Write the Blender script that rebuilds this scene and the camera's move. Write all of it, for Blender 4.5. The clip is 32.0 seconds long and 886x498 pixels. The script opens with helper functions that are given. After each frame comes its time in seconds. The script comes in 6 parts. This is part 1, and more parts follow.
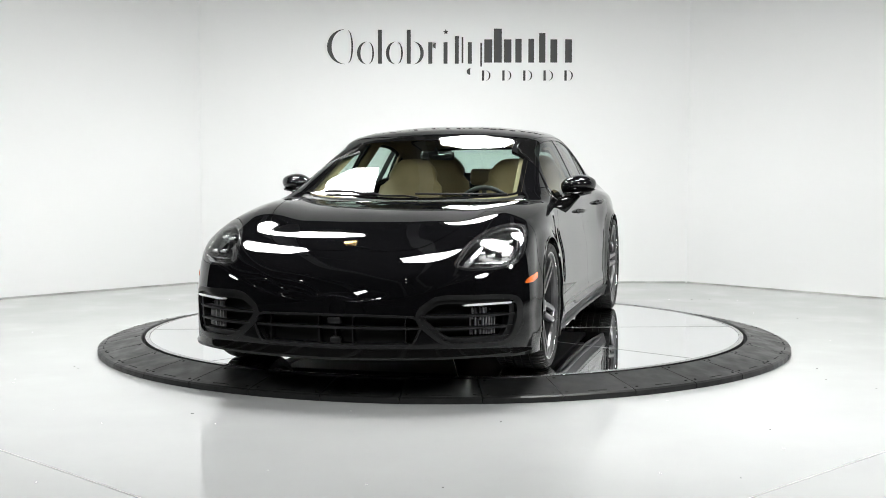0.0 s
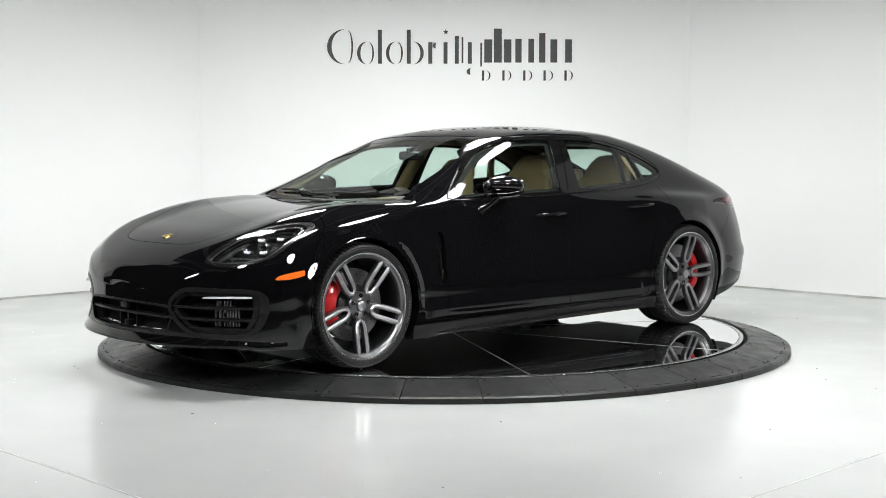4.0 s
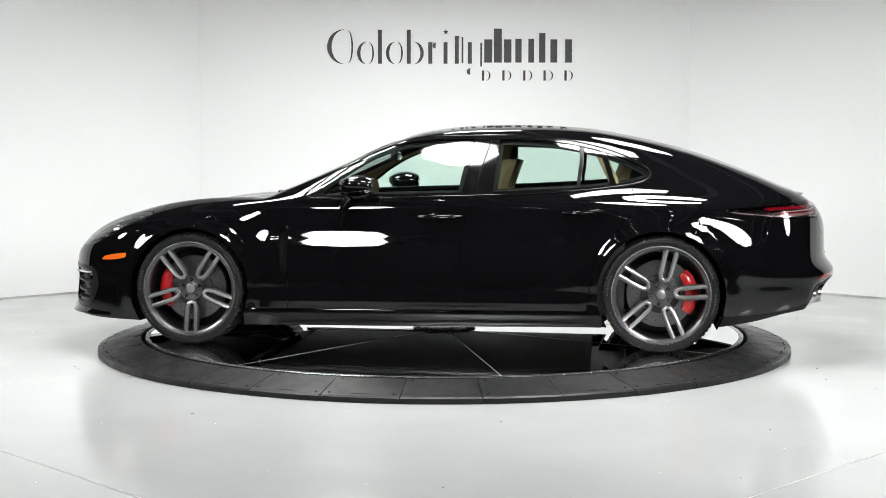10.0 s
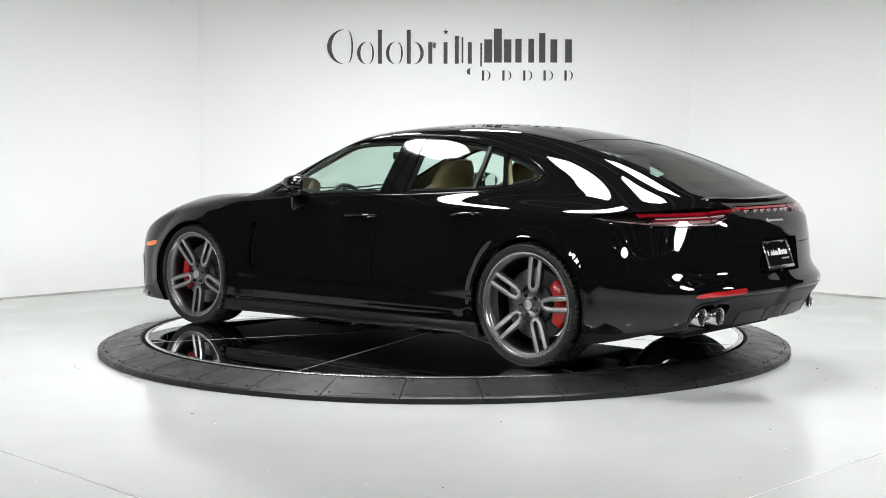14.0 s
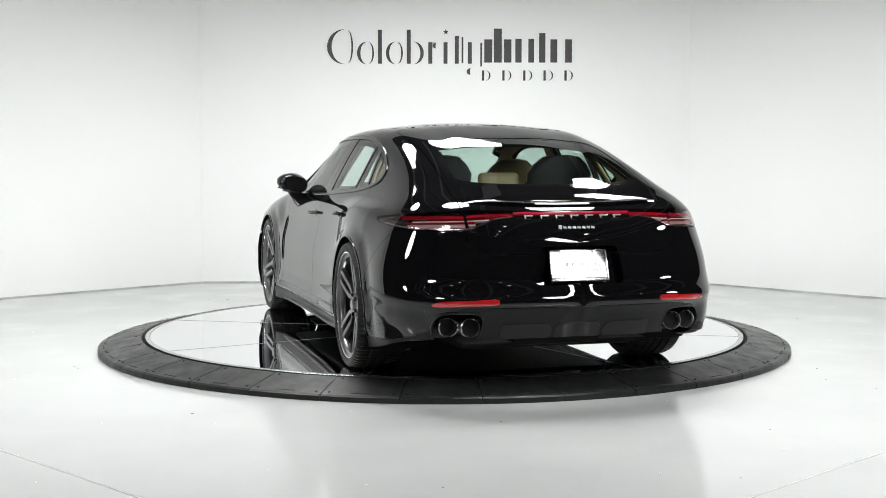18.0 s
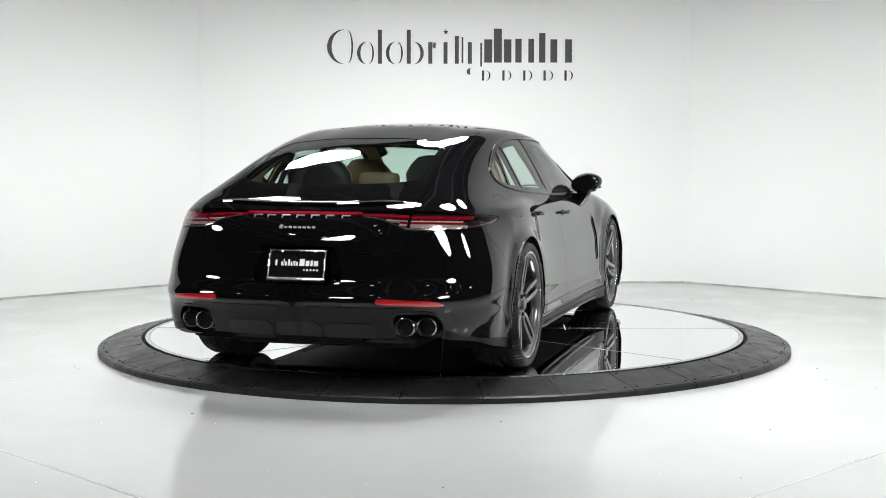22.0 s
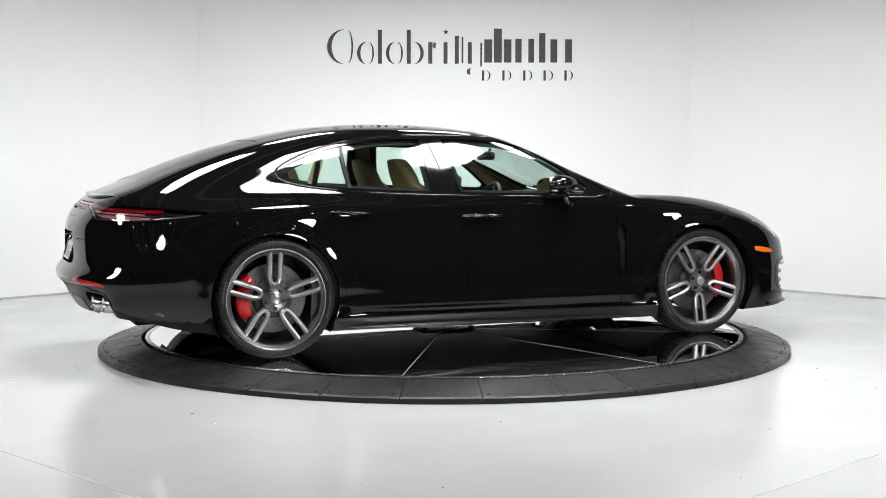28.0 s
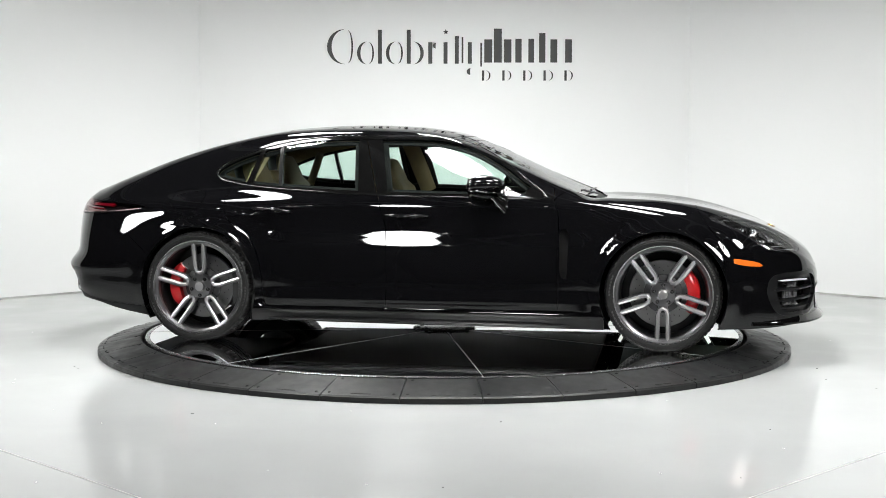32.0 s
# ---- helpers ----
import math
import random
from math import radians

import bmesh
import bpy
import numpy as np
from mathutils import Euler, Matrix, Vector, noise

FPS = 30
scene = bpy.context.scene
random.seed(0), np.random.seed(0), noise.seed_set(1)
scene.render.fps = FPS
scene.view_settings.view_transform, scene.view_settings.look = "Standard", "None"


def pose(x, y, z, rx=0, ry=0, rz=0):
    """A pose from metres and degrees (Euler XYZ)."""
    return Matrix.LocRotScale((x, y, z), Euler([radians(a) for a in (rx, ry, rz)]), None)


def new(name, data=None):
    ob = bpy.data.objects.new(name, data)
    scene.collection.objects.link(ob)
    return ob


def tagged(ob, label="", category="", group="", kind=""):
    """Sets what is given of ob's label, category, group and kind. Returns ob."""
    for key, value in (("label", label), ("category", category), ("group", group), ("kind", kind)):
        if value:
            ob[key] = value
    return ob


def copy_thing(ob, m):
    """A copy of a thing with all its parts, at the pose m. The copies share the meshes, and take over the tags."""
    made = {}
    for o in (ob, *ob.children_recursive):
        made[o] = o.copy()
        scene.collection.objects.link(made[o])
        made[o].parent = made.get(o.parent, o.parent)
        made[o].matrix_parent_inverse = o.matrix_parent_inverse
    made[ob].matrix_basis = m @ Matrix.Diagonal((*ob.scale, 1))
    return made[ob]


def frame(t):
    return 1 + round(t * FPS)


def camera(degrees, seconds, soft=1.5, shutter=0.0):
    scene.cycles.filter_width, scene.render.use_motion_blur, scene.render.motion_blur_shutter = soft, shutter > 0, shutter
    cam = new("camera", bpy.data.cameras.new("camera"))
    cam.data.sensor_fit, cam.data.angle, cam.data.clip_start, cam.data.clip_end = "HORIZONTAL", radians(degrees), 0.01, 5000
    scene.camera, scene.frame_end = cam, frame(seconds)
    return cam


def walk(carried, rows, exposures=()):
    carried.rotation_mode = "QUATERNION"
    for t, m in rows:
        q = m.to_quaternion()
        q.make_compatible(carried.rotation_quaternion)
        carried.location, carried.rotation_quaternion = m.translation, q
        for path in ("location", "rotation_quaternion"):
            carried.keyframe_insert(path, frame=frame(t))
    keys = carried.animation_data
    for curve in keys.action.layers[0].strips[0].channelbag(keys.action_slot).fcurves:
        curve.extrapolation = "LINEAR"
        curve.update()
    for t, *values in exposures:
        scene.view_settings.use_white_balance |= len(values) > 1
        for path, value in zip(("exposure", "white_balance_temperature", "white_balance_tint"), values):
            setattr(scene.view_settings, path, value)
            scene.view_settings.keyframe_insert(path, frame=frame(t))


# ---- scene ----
cam = camera(37.7, 32.0, soft=0.35)
EYE = (-0.001, -8.974, 1.283)
STAND = Matrix.Translation(EYE) @ pose(0, 0, 0, 90 - 4.10, 0, 0.05)
walk(cam, [(0, STAND), (32, STAND)])

# ---- world and light ----
world = bpy.data.worlds.new("studio_dark")
scene.world = world
world.use_nodes = True
world.node_tree.nodes["Background"].inputs[0].default_value = (0.6, 0.65, 0.7, 1)
world.node_tree.nodes["Background"].inputs[1].default_value = 0.02
scene.view_settings.exposure = 0.0

DISC_Z = 0.089        # top of the turning disc
LAMP_POWER = 34.5     # emission of the hanging soft boxes
STAND_POWER = 47.0   # emission of the soft boxes on stands


# ---- materials ----
def material(name, color, rough=0.5, metal=0.0, coat=0.0, spec=0.5, emit=None, strength=0.0):
    m = bpy.data.materials.new(name)
    m.use_nodes = True
    b = m.node_tree.nodes["Principled BSDF"]
    b.inputs["Base Color"].default_value = (*color, 1)
    b.inputs["Roughness"].default_value = rough
    b.inputs["Metallic"].default_value = metal
    b.inputs["Coat Weight"].default_value = coat
    b.inputs["Coat Roughness"].default_value = 0.02
    b.inputs["Specular IOR Level"].default_value = spec
    if emit:
        b.inputs["Emission Color"].default_value = (*emit, 1)
        b.inputs["Emission Strength"].default_value = strength
    return m


def grain(m, scale, low, high, socket="Roughness", detail=4.0, stretch=(1, 1, 1)):
    """Vary one input of a material by noise in object space."""
    nt = m.node_tree
    co, mp, nz, mr = (nt.nodes.new("ShaderNode" + k) for k in ("TexCoord", "Mapping", "TexNoise", "MapRange"))
    mp.inputs["Scale"].default_value = stretch
    nz.inputs["Scale"].default_value, nz.inputs["Detail"].default_value = scale, detail
    mr.inputs["From Min"].default_value, mr.inputs["From Max"].default_value = 0.3, 0.7
    mr.inputs["To Min"].default_value, mr.inputs["To Max"].default_value = low, high
    nt.links.new(co.outputs["Object"], mp.inputs["Vector"])
    nt.links.new(mp.outputs["Vector"], nz.inputs["Vector"])
    nt.links.new(nz.outputs["Fac"], mr.inputs["Value"])
    nt.links.new(mr.outputs["Result"], nt.nodes["Principled BSDF"].inputs[socket])
    return nz


def mottle(m, scale, dark, light, detail=5.0, stretch=(1, 1, 1)):
    """Vary the base colour of a material between two colours."""
    nt = m.node_tree
    co, mp, nz, ramp = (nt.nodes.new("ShaderNode" + k) for k in ("TexCoord", "Mapping", "TexNoise", "ValToRGB"))
    mp.inputs["Scale"].default_value = stretch
    nz.inputs["Scale"].default_value, nz.inputs["Detail"].default_value = scale, detail
    ramp.color_ramp.elements[0].position, ramp.color_ramp.elements[1].position = 0.3, 0.7
    ramp.color_ramp.elements[0].color, ramp.color_ramp.elements[1].color = (*dark, 1), (*light, 1)
    nt.links.new(co.outputs["Object"], mp.inputs["Vector"])
    nt.links.new(mp.outputs["Vector"], nz.inputs["Vector"])
    nt.links.new(nz.outputs["Fac"], ramp.inputs["Fac"])
    nt.links.new(ramp.outputs["Color"], nt.nodes["Principled BSDF"].inputs["Base Color"])


def bumpy(m, scale, height, distance=0.01, detail=3.0):
    nt = m.node_tree
    co, nz, bp = (nt.nodes.new("ShaderNode" + k) for k in ("TexCoord", "TexNoise", "Bump"))
    nz.inputs["Scale"].default_value, nz.inputs["Detail"].default_value = scale, detail
    bp.inputs["Strength"].default_value, bp.inputs["Distance"].default_value = height, distance
    nt.links.new(co.outputs["Object"], nz.inputs["Vector"])
    nt.links.new(nz.outputs["Fac"], bp.inputs["Height"])
    nt.links.new(bp.outputs["Normal"], nt.nodes["Principled BSDF"].inputs["Normal"])


def glass(name, tint, ior=1.5):
    """A thin pane: clear tinted transmission under a mirror gloss by Fresnel."""
    m = bpy.data.materials.new(name)
    m.use_nodes = True
    nt = m.node_tree
    nt.nodes.remove(nt.nodes["Principled BSDF"])
    out = nt.nodes["Material Output"]
    clear, gloss, mix, lw, pw, ma = (nt.nodes.new("ShaderNode" + k) for k in ("BsdfTransparent", "BsdfGlossy", "MixShader", "LayerWeight", "Math", "Math"))
    clear.inputs["Color"].default_value = (*tint, 1)
    gloss.inputs["Roughness"].default_value = 0.0
    lw.inputs["Blend"].default_value = 0.5
    pw.operation, pw.inputs[1].default_value = "POWER", 4.6
    low = ((ior - 1) / (ior + 1)) ** 2 * 1.6
    ma.operation, ma.inputs[1].default_value, ma.inputs[2].default_value = "MULTIPLY_ADD", 1 - low, low
    nt.links.new(lw.outputs["Facing"], pw.inputs[0])
    nt.links.new(pw.outputs[0], ma.inputs[0])
    nt.links.new(ma.outputs[0], mix.inputs["Fac"])
    nt.links.new(clear.outputs[0], mix.inputs[1])
    nt.links.new(gloss.outputs[0], mix.inputs[2])
    nt.links.new(mix.outputs[0], out.inputs["Surface"])
    return m


PAINT = material("black_paint", (0.003, 0.003, 0.0035), 0.025)
TRIM = material("satin_black_trim", (0.010, 0.010, 0.0105), 0.28, spec=0.30)
GLOSS_TRIM = material("piano_black", (0.004, 0.004, 0.004), 0.06)
PLASTIC = material("grey_black_plastic", (0.011, 0.011, 0.0115), 0.38, spec=0.17)
bumpy(PLASTIC, 900, 0.04, 0.002)
CAVITY = material("dark_cavity", (0.004, 0.004, 0.004), 0.7, spec=0.2)
RUBBER = material("tyre_rubber", (0.010, 0.010, 0.010), 0.55, spec=0.22)
grain(RUBBER, 60, 0.40, 0.58)
RUBBER_MARK = material("raised_tyre_marking", (0.035, 0.035, 0.035), 0.42)
WALL = material("white_wall_paint", (0.83, 0.84, 0.83), 0.6)
mottle(WALL, 0.7, (0.905, 0.915, 0.91), (0.92, 0.928, 0.925))
FLOOR = material("white_epoxy_floor", (0.72, 0.73, 0.73), 0.12, spec=0.5)
mottle(FLOOR, 1.3, (0.50, 0.51, 0.508), (0.535, 0.545, 0.543))
grain(FLOOR, 2.2, 0.07, 0.17)
DARK_ROOM = material("dark_hall_paint", (0.03, 0.03, 0.032), 0.7)
BEAM = material("grey_beam_paint", (0.22, 0.22, 0.225), 0.5)
HALL_FLOOR = material("dark_concrete", (0.035, 0.035, 0.035), 0.6)
# patchy grey that stands in for the thin shadow line at the wall's foot
BASE_GREY = material("grey_base_shadow", (0.40, 0.40, 0.395), 0.6)
mottle(BASE_GREY, 6, (0.30, 0.30, 0.295), (0.62, 0.62, 0.61))
GREY_JOINT = material("pale_joint_filler", (0.74, 0.74, 0.73), 0.5)
MIRROR_DISC = material("polished_black_deck", (0.86, 0.87, 0.88), 0.02, metal=1.0)
RAMP = material("ribbed_ramp_rubber", (0.02, 0.02, 0.02), 0.36, spec=0.26)
mottle(RAMP, 22, (0.011, 0.0113, 0.0116), (0.018, 0.0184, 0.0188))
grain(RAMP, 9, 0.28, 0.46)
SEAM_BLACK = material("black_groove", (0.004, 0.004, 0.004), 0.8)
DULL_STEEL = material("dull_steel_joint", (0.42, 0.42, 0.42), 0.4, metal=0.7)
STEEL = material("brushed_steel", (0.62, 0.62, 0.63), 0.25, metal=1.0)
CHROME = material("chrome", (0.8, 0.8, 0.8), 0.06, metal=1.0)
SIGN = material("black_sign_vinyl", (0.012, 0.012, 0.012), 0.4)
SOFTBOX = material("softbox_cloth", (0.9, 0.9, 0.9), 0.8, emit=(0.995, 1.0, 0.985), strength=LAMP_POWER)
STANDBOX = material("stand_softbox_cloth", (0.9, 0.9, 0.9), 0.8, emit=(0.995, 1.0, 0.985), strength=STAND_POWER)
SPOT_GLASS = material("spot_bulb_glass", (0.9, 0.9, 0.9), 0.5, emit=(1.0, 0.98, 0.94), strength=60.0)
CLEAR = glass("side_glass", (0.80, 0.92, 0.87))
TINTED = glass("rear_glass", (0.72, 0.86, 0.80))


# ---- mesh helpers ----
def mesh_object(name, verts, faces, mat, parent=None, smooth=False, label=""):
    me = bpy.data.meshes.new(name)
    me.from_pydata([tuple(v) for v in verts], [], [tuple(f) for f in faces])
    me.materials.append(mat)
    if smooth:
        me.polygons.foreach_set("use_smooth", [True] * len(me.polygons))
    ob = new(name, me)
    ob.parent = parent
    if label:
        tagged(ob, label)
    return ob


def part(name, bm, mat, parent=None, label="", smooth=None):
    """Link a bmesh as one mesh object. smooth: angle in degrees under which edges are smooth."""
    me = bpy.data.meshes.new(name)
    bmesh.ops.recalc_face_normals(bm, faces=bm.faces[:])
    bm.to_mesh(me)
    bm.free()
    me.materials.append(mat)
    if smooth is not None:
        me.polygons.foreach_set("use_smooth", [True] * len(me.polygons))
        me.set_sharp_from_angle(angle=radians(smooth))
    ob = new(name, me)
    ob.parent = parent
    if label:
        tagged(ob, label)
    return ob


def box(bm, size, at, bevel=0.0, m=None, seg=2):
    """Add a bevelled box to bm, placed by the matrix m or at the point at."""
    tmp = bmesh.new()
    bmesh.ops.create_cube(tmp, size=1.0)
    bmesh.ops.scale(tmp, vec=size, verts=tmp.verts)
    if bevel:
        bmesh.ops.bevel(tmp, geom=tmp.edges[:], offset=bevel, segments=seg, affect="EDGES", profile=0.5)
    tmp.transform((m or Matrix()) if at is None else Matrix.Translation(at) @ (m or Matrix()))
    merge(bm, tmp)
    return bm


def merge(bm, tmp):
    base = [bm.verts.new(v.co) for v in tmp.verts]
    tmp.verts.index_update()
    for f in tmp.faces:
        bm.faces.new([base[v.index] for v in f.verts])
    tmp.free()


def prism(bm, outline, depth, m=None, bevel=0.0):
    """Extrude a flat outline (x, y) by depth along z."""
    tmp = bmesh.new()
    low = [tmp.verts.new((x, y, 0)) for x, y in outline]
    high = [tmp.verts.new((x, y, depth)) for x, y in outline]
    n = len(low)
    tmp.faces.new(low[::-1])
    tmp.faces.new(high)
    for i in range(n):
        tmp.faces.new((low[i], low[(i + 1) % n], high[(i + 1) % n], high[i]))
    if bevel:
        top = [e for e in tmp.edges if all(abs(v.co.z - depth) < 1e-6 for v in e.verts)]
        bmesh.ops.bevel(tmp, geom=top, offset=bevel, segments=2, affect="EDGES", profile=0.5)
    if m:
        tmp.transform(m)
    merge(bm, tmp)
    return bm


def lathe(bm, profile, steps=48, m=None, closed=False):
    """Turn a profile of (radius, height) about the z axis."""
    tmp = bmesh.new()
    rings = []
    for r, h in profile:
        rings.append([tmp.verts.new((r * math.cos(2 * math.pi * k / steps), r * math.sin(2 * math.pi * k / steps), h)) for k in range(steps)])
    pairs = list(zip(rings, rings[1:])) + ([(rings[-1], rings[0])] if closed else [])
    for a, b in pairs:
        for k in range(steps):
            tmp.faces.new((a[k], a[(k + 1) % steps], b[(k + 1) % steps], b[k]))
    if not closed:
        if profile[0][0] > 1e-6:
            tmp.faces.new(rings[0][::-1])
        if profile[-1][0] > 1e-6:
            tmp.faces.new(rings[-1])
    bmesh.ops.remove_doubles(tmp, verts=tmp.verts[:], dist=1e-5)
    if m:
        tmp.transform(m)
    merge(bm, tmp)
    return bm


def tube(bm, path, radius, steps=8, flat=1.0, up=(0, 0, 1)):
    """Sweep a round or flattened section along a path of points."""
    path = [Vector(p) for p in path]
    rings = []
    for i, p in enumerate(path):
        d = (path[min(i + 1, len(path) - 1)] - path[max(i - 1, 0)]).normalized()
        a = d.cross(Vector(up)).normalized()
        b = a.cross(d).normalized()
        r = radius[i] if isinstance(radius, (list, tuple)) else radius
        rings.append([bm.verts.new(p + a * (r * math.cos(2 * math.pi * k / steps)) + b * (r * flat * math.sin(2 * math.pi * k / steps))) for k in range(steps)])
    for a, b in zip(rings, rings[1:]):
        for k in range(steps):
            bm.faces.new((a[k], a[(k + 1) % steps], b[(k + 1) % steps], b[k]))
    bm.faces.new(rings[0][::-1])
    bm.faces.new(rings[-1])
    return bm


# ---- the studio ----
BACK_Y, HALF, SPLAY = 4.15, 2.46, 2.9
WALL_TOP = 4.3


def wall(name, a, b, top, mat, label, thick=0.15):
    """A wall from a to b, its visible face on the line, its thickness behind (to the left of a to b)."""
    a, b = Vector((*a, 0)), Vector((*b, 0))
    d = (b - a).normalized()
    n = Vector((-d.y, d.x, 0)) * thick
    v = [a, b, b + n, a + n]
    v += [p + Vector((0, 0, top)) for p in v]
    ob = mesh_object(name, v, [(3, 2, 1, 0), (4, 5, 6, 7), (0, 1, 5, 4), (1, 2, 6, 5), (2, 3, 7, 6), (3, 0, 4, 7)], mat)
    return tagged(ob, label, "wall", kind="structure")


def studio():
    x1, y1 = HALF + SPLAY, BACK_Y - SPLAY
    wall("wall_north", (-HALF, BACK_Y), (HALF, BACK_Y), WALL_TOP, WALL, "plain white painted studio back wall")
    wall("wall_northeast", (HALF, BACK_Y), (x1, y1), WALL_TOP, WALL, "plain white painted angled studio wall")
    wall("wall_northwest", (-x1, y1), (-HALF, BACK_Y), WALL_TOP, WALL, "plain white painted angled studio wall")
    wall("wall_east_white", (x1, y1), (x1, 0.5), WALL_TOP, WALL, "plain white painted studio side wall")
    wall("wall_west_white", (-x1, 0.5), (-x1, y1), WALL_TOP, WALL, "plain white painted studio side wall")
    line = [(-x1, 0.5), (-x1, y1), (-HALF, BACK_Y), (HALF, BACK_Y), (x1, y1), (x1, 0.5)]
    # base strips: the shadow line between wall and floor, put in as grey colour
    for a, b in zip(line, line[1:]):
        a, b = Vector((*a, 0.006)), Vector((*b, 0.006))
        d = (b - a).normalized()
        bm = bmesh.new()
        box(bm, ((b - a).length - 0.02, 0.008, 0.014), None, 0.002, Matrix.Translation((a + b) / 2 + Vector((d.y, -d.x, 0)) * 0.003) @ Matrix.Rotation(math.atan2(d.y, d.x), 4, "Z"))
        tagged(part("trim_base_shadow", bm, BASE_GREY), "narrow grey base strip drawn as a shadow line at the foot of the white wall", "trim", kind="structure")
    wall("wall_east", (9, 6), (9, -14), 6, DARK_ROOM, "dark painted wall of the hall")
    wall("wall_west", (-9, -14), (-9, 6), 6, DARK_ROOM, "dark painted wall of the hall")
    wall("wall_south", (9, -14), (-9, -14), 6, DARK_ROOM, "dark painted wall of the hall")
    wall("wall_far_north", (-9, 6), (9, 6), 6, DARK_ROOM, "dark painted wall of the hall")
    edge = [(-5.7, 4.3), (-5.7, -0.6), (-1.75, -4.55), (1.75, -4.55), (5.7, -0.6), (5.7, 4.3)]
    n = len(edge)
    fl = mesh_object("floor", [(x, y, 0) for x, y in edge] + [(x, y, -0.1) for x, y in edge],
                     [tuple(range(n)), tuple(range(2 * n - 1, n - 1, -1))] + [(i, i + n, (i + 1) % n + n, (i + 1) % n) for i in range(n)], FLOOR)
    tagged(fl, "glossy pale grey epoxy studio floor", "floor", kind="structure")
    bm = bmesh.new()
    box(bm, (18.3, 20.3, 0.1), (0, -4, -0.08))
    tagged(part("floor_hall", bm, HALL_FLOOR), "dark concrete floor of the hall", "floor", kind="structure")
    for s in (-1, 1):
        bm = bmesh.new()
        tube(bm, [(1.10 * s, -4.22, 0.0012), (1.5 * s, -3.82, 0.0012), (5.2 * s, -0.12, 0.0012)], 0.003, 6, 0.5)
        tagged(part("trim_floor_joint", bm, GREY_JOINT), "thin pale joint in the studio floor", "joint", kind="structure")
    rnd = random.Random(5)
    for name, mat, n, label in (("floor_scuff", SEAM_BLACK, 26, "tiny dark scuffs on the studio floor"), ("floor_chip", GREY_JOINT, 30, "tiny pale chips in the studio floor")):
        bm = bmesh.new()
        for _ in range(n):
            a, r = rnd.uniform(0, 2 * math.pi), rnd.uniform(2.5, 4.3)
            x, y = r * math.cos(a), max(-4.1, min(2.6, r * math.sin(a)))
            if math.hypot(x, y) > 2.45 and abs(x) < HALF + min(SPLAY, BACK_Y - y) - 0.2:
                box(bm, (rnd.uniform(0.004, 0.016), rnd.uniform(0.003, 0.006), 0.0016), None, 0, pose(x, y, 0.0012, 0, 0, rnd.uniform(0, 180)))
        tagged(part(name, bm, mat), label, "scuff", kind="stuff")
    bm = bmesh.new()
    box(bm, (18.3, 20.3, 0.1), (0, -4, 6.06))
    tagged(part("ceiling", bm, DARK_ROOM), "dark hall ceiling", "ceiling", kind="structure")
    for k in range(12):
        bm = bmesh.new()
        box(bm, (0.16, 20, 0.04), (-8.25 + 1.5 * k, -4, 5.70))
        box(bm, (0.04, 20, 0.26), (-8.25 + 1.5 * k, -4, 5.85))
        tagged(part("ceiling_beam", bm, BEAM), "grey steel beam under the dark ceiling", "beam", kind="structure")


def softbox():
    root = new("softbox")
    tagged(root, "large white octagonal softbox hanging over the turntable", "studio light", "softboxes over the turntable")
    oct_ = [(math.cos(math.pi * (k + .5) / 4), math.sin(math.pi * (k + .5) / 4)) for k in range(8)]
    bm = bmesh.new()
    lathe(bm, [(0.12, 0.32), (0.12, 0.30), (0.445, 0.02), (0.445, -0.02), (0.425, -0.02), (0.425, 0.015)], 8)
    bm.transform(Matrix.Rotation(math.pi / 8, 4, "Z"))
    part("housing", bm, TRIM, root)
    bm = bmesh.new()
    prism(bm, [(x * 0.425, y * 0.425) for x, y in oct_], 0.012)
    part("diffuser", bm, SOFTBOX, root, "glowing white cloth")
    bm = bmesh.new()
    lathe(bm, [(0.02, 0.3), (0.02, 2.95)], 10)
    part("hanger", bm, TRIM, root)
    return root


def spot_lamp(x, y):
    """A small round lamp under the hall's ceiling."""
    root = new("ceiling_spot")
    tagged(root, "small round white spot lamp under the dark ceiling", "ceiling lamp", "small lamps under the hall ceiling")
    bm = bmesh.new()
    lathe(bm, [(0.02, 1.2), (0.02, 0.16), (0.07, 0.14), (0.075, 0.0), (0.066, 0.0), (0.066, 0.02)], 16)
    part("housing", bm, TRIM, root, smooth=30)
    bm = bmesh.new()
    lathe(bm, [(0.0001, 0.004), (0.06, 0.006), (0.064, 0.02)], 16)
    part("bulb", bm, SPOT_GLASS, root, "glowing bulb")
    root.location = (x, y, 4.85)
    return root


LAMP_Z = 3.05
SPOTS = [(x, y) for y in (-5.2, -7.4, -9.6, -11.8) for x in (-6.6, -4.1, -1.4, 1.5, 4.0, 6.7)]
LAMPS = [(1.12, -1.38), (-0.23, -1.70), (-1.74, -0.64), (-1.22, 0.88), (0.20, 1.55), (1.62, -0.22)]
STANDS = [(-29, 5.6, 0.36, 2.55), (-62.5, 5.2, 0.50, 2.30), (-111.5, 5.4, 0.34, 2.55), (-150.5, 5.6, 0.44, 2.55)]      # azimuth, distance, radius and height


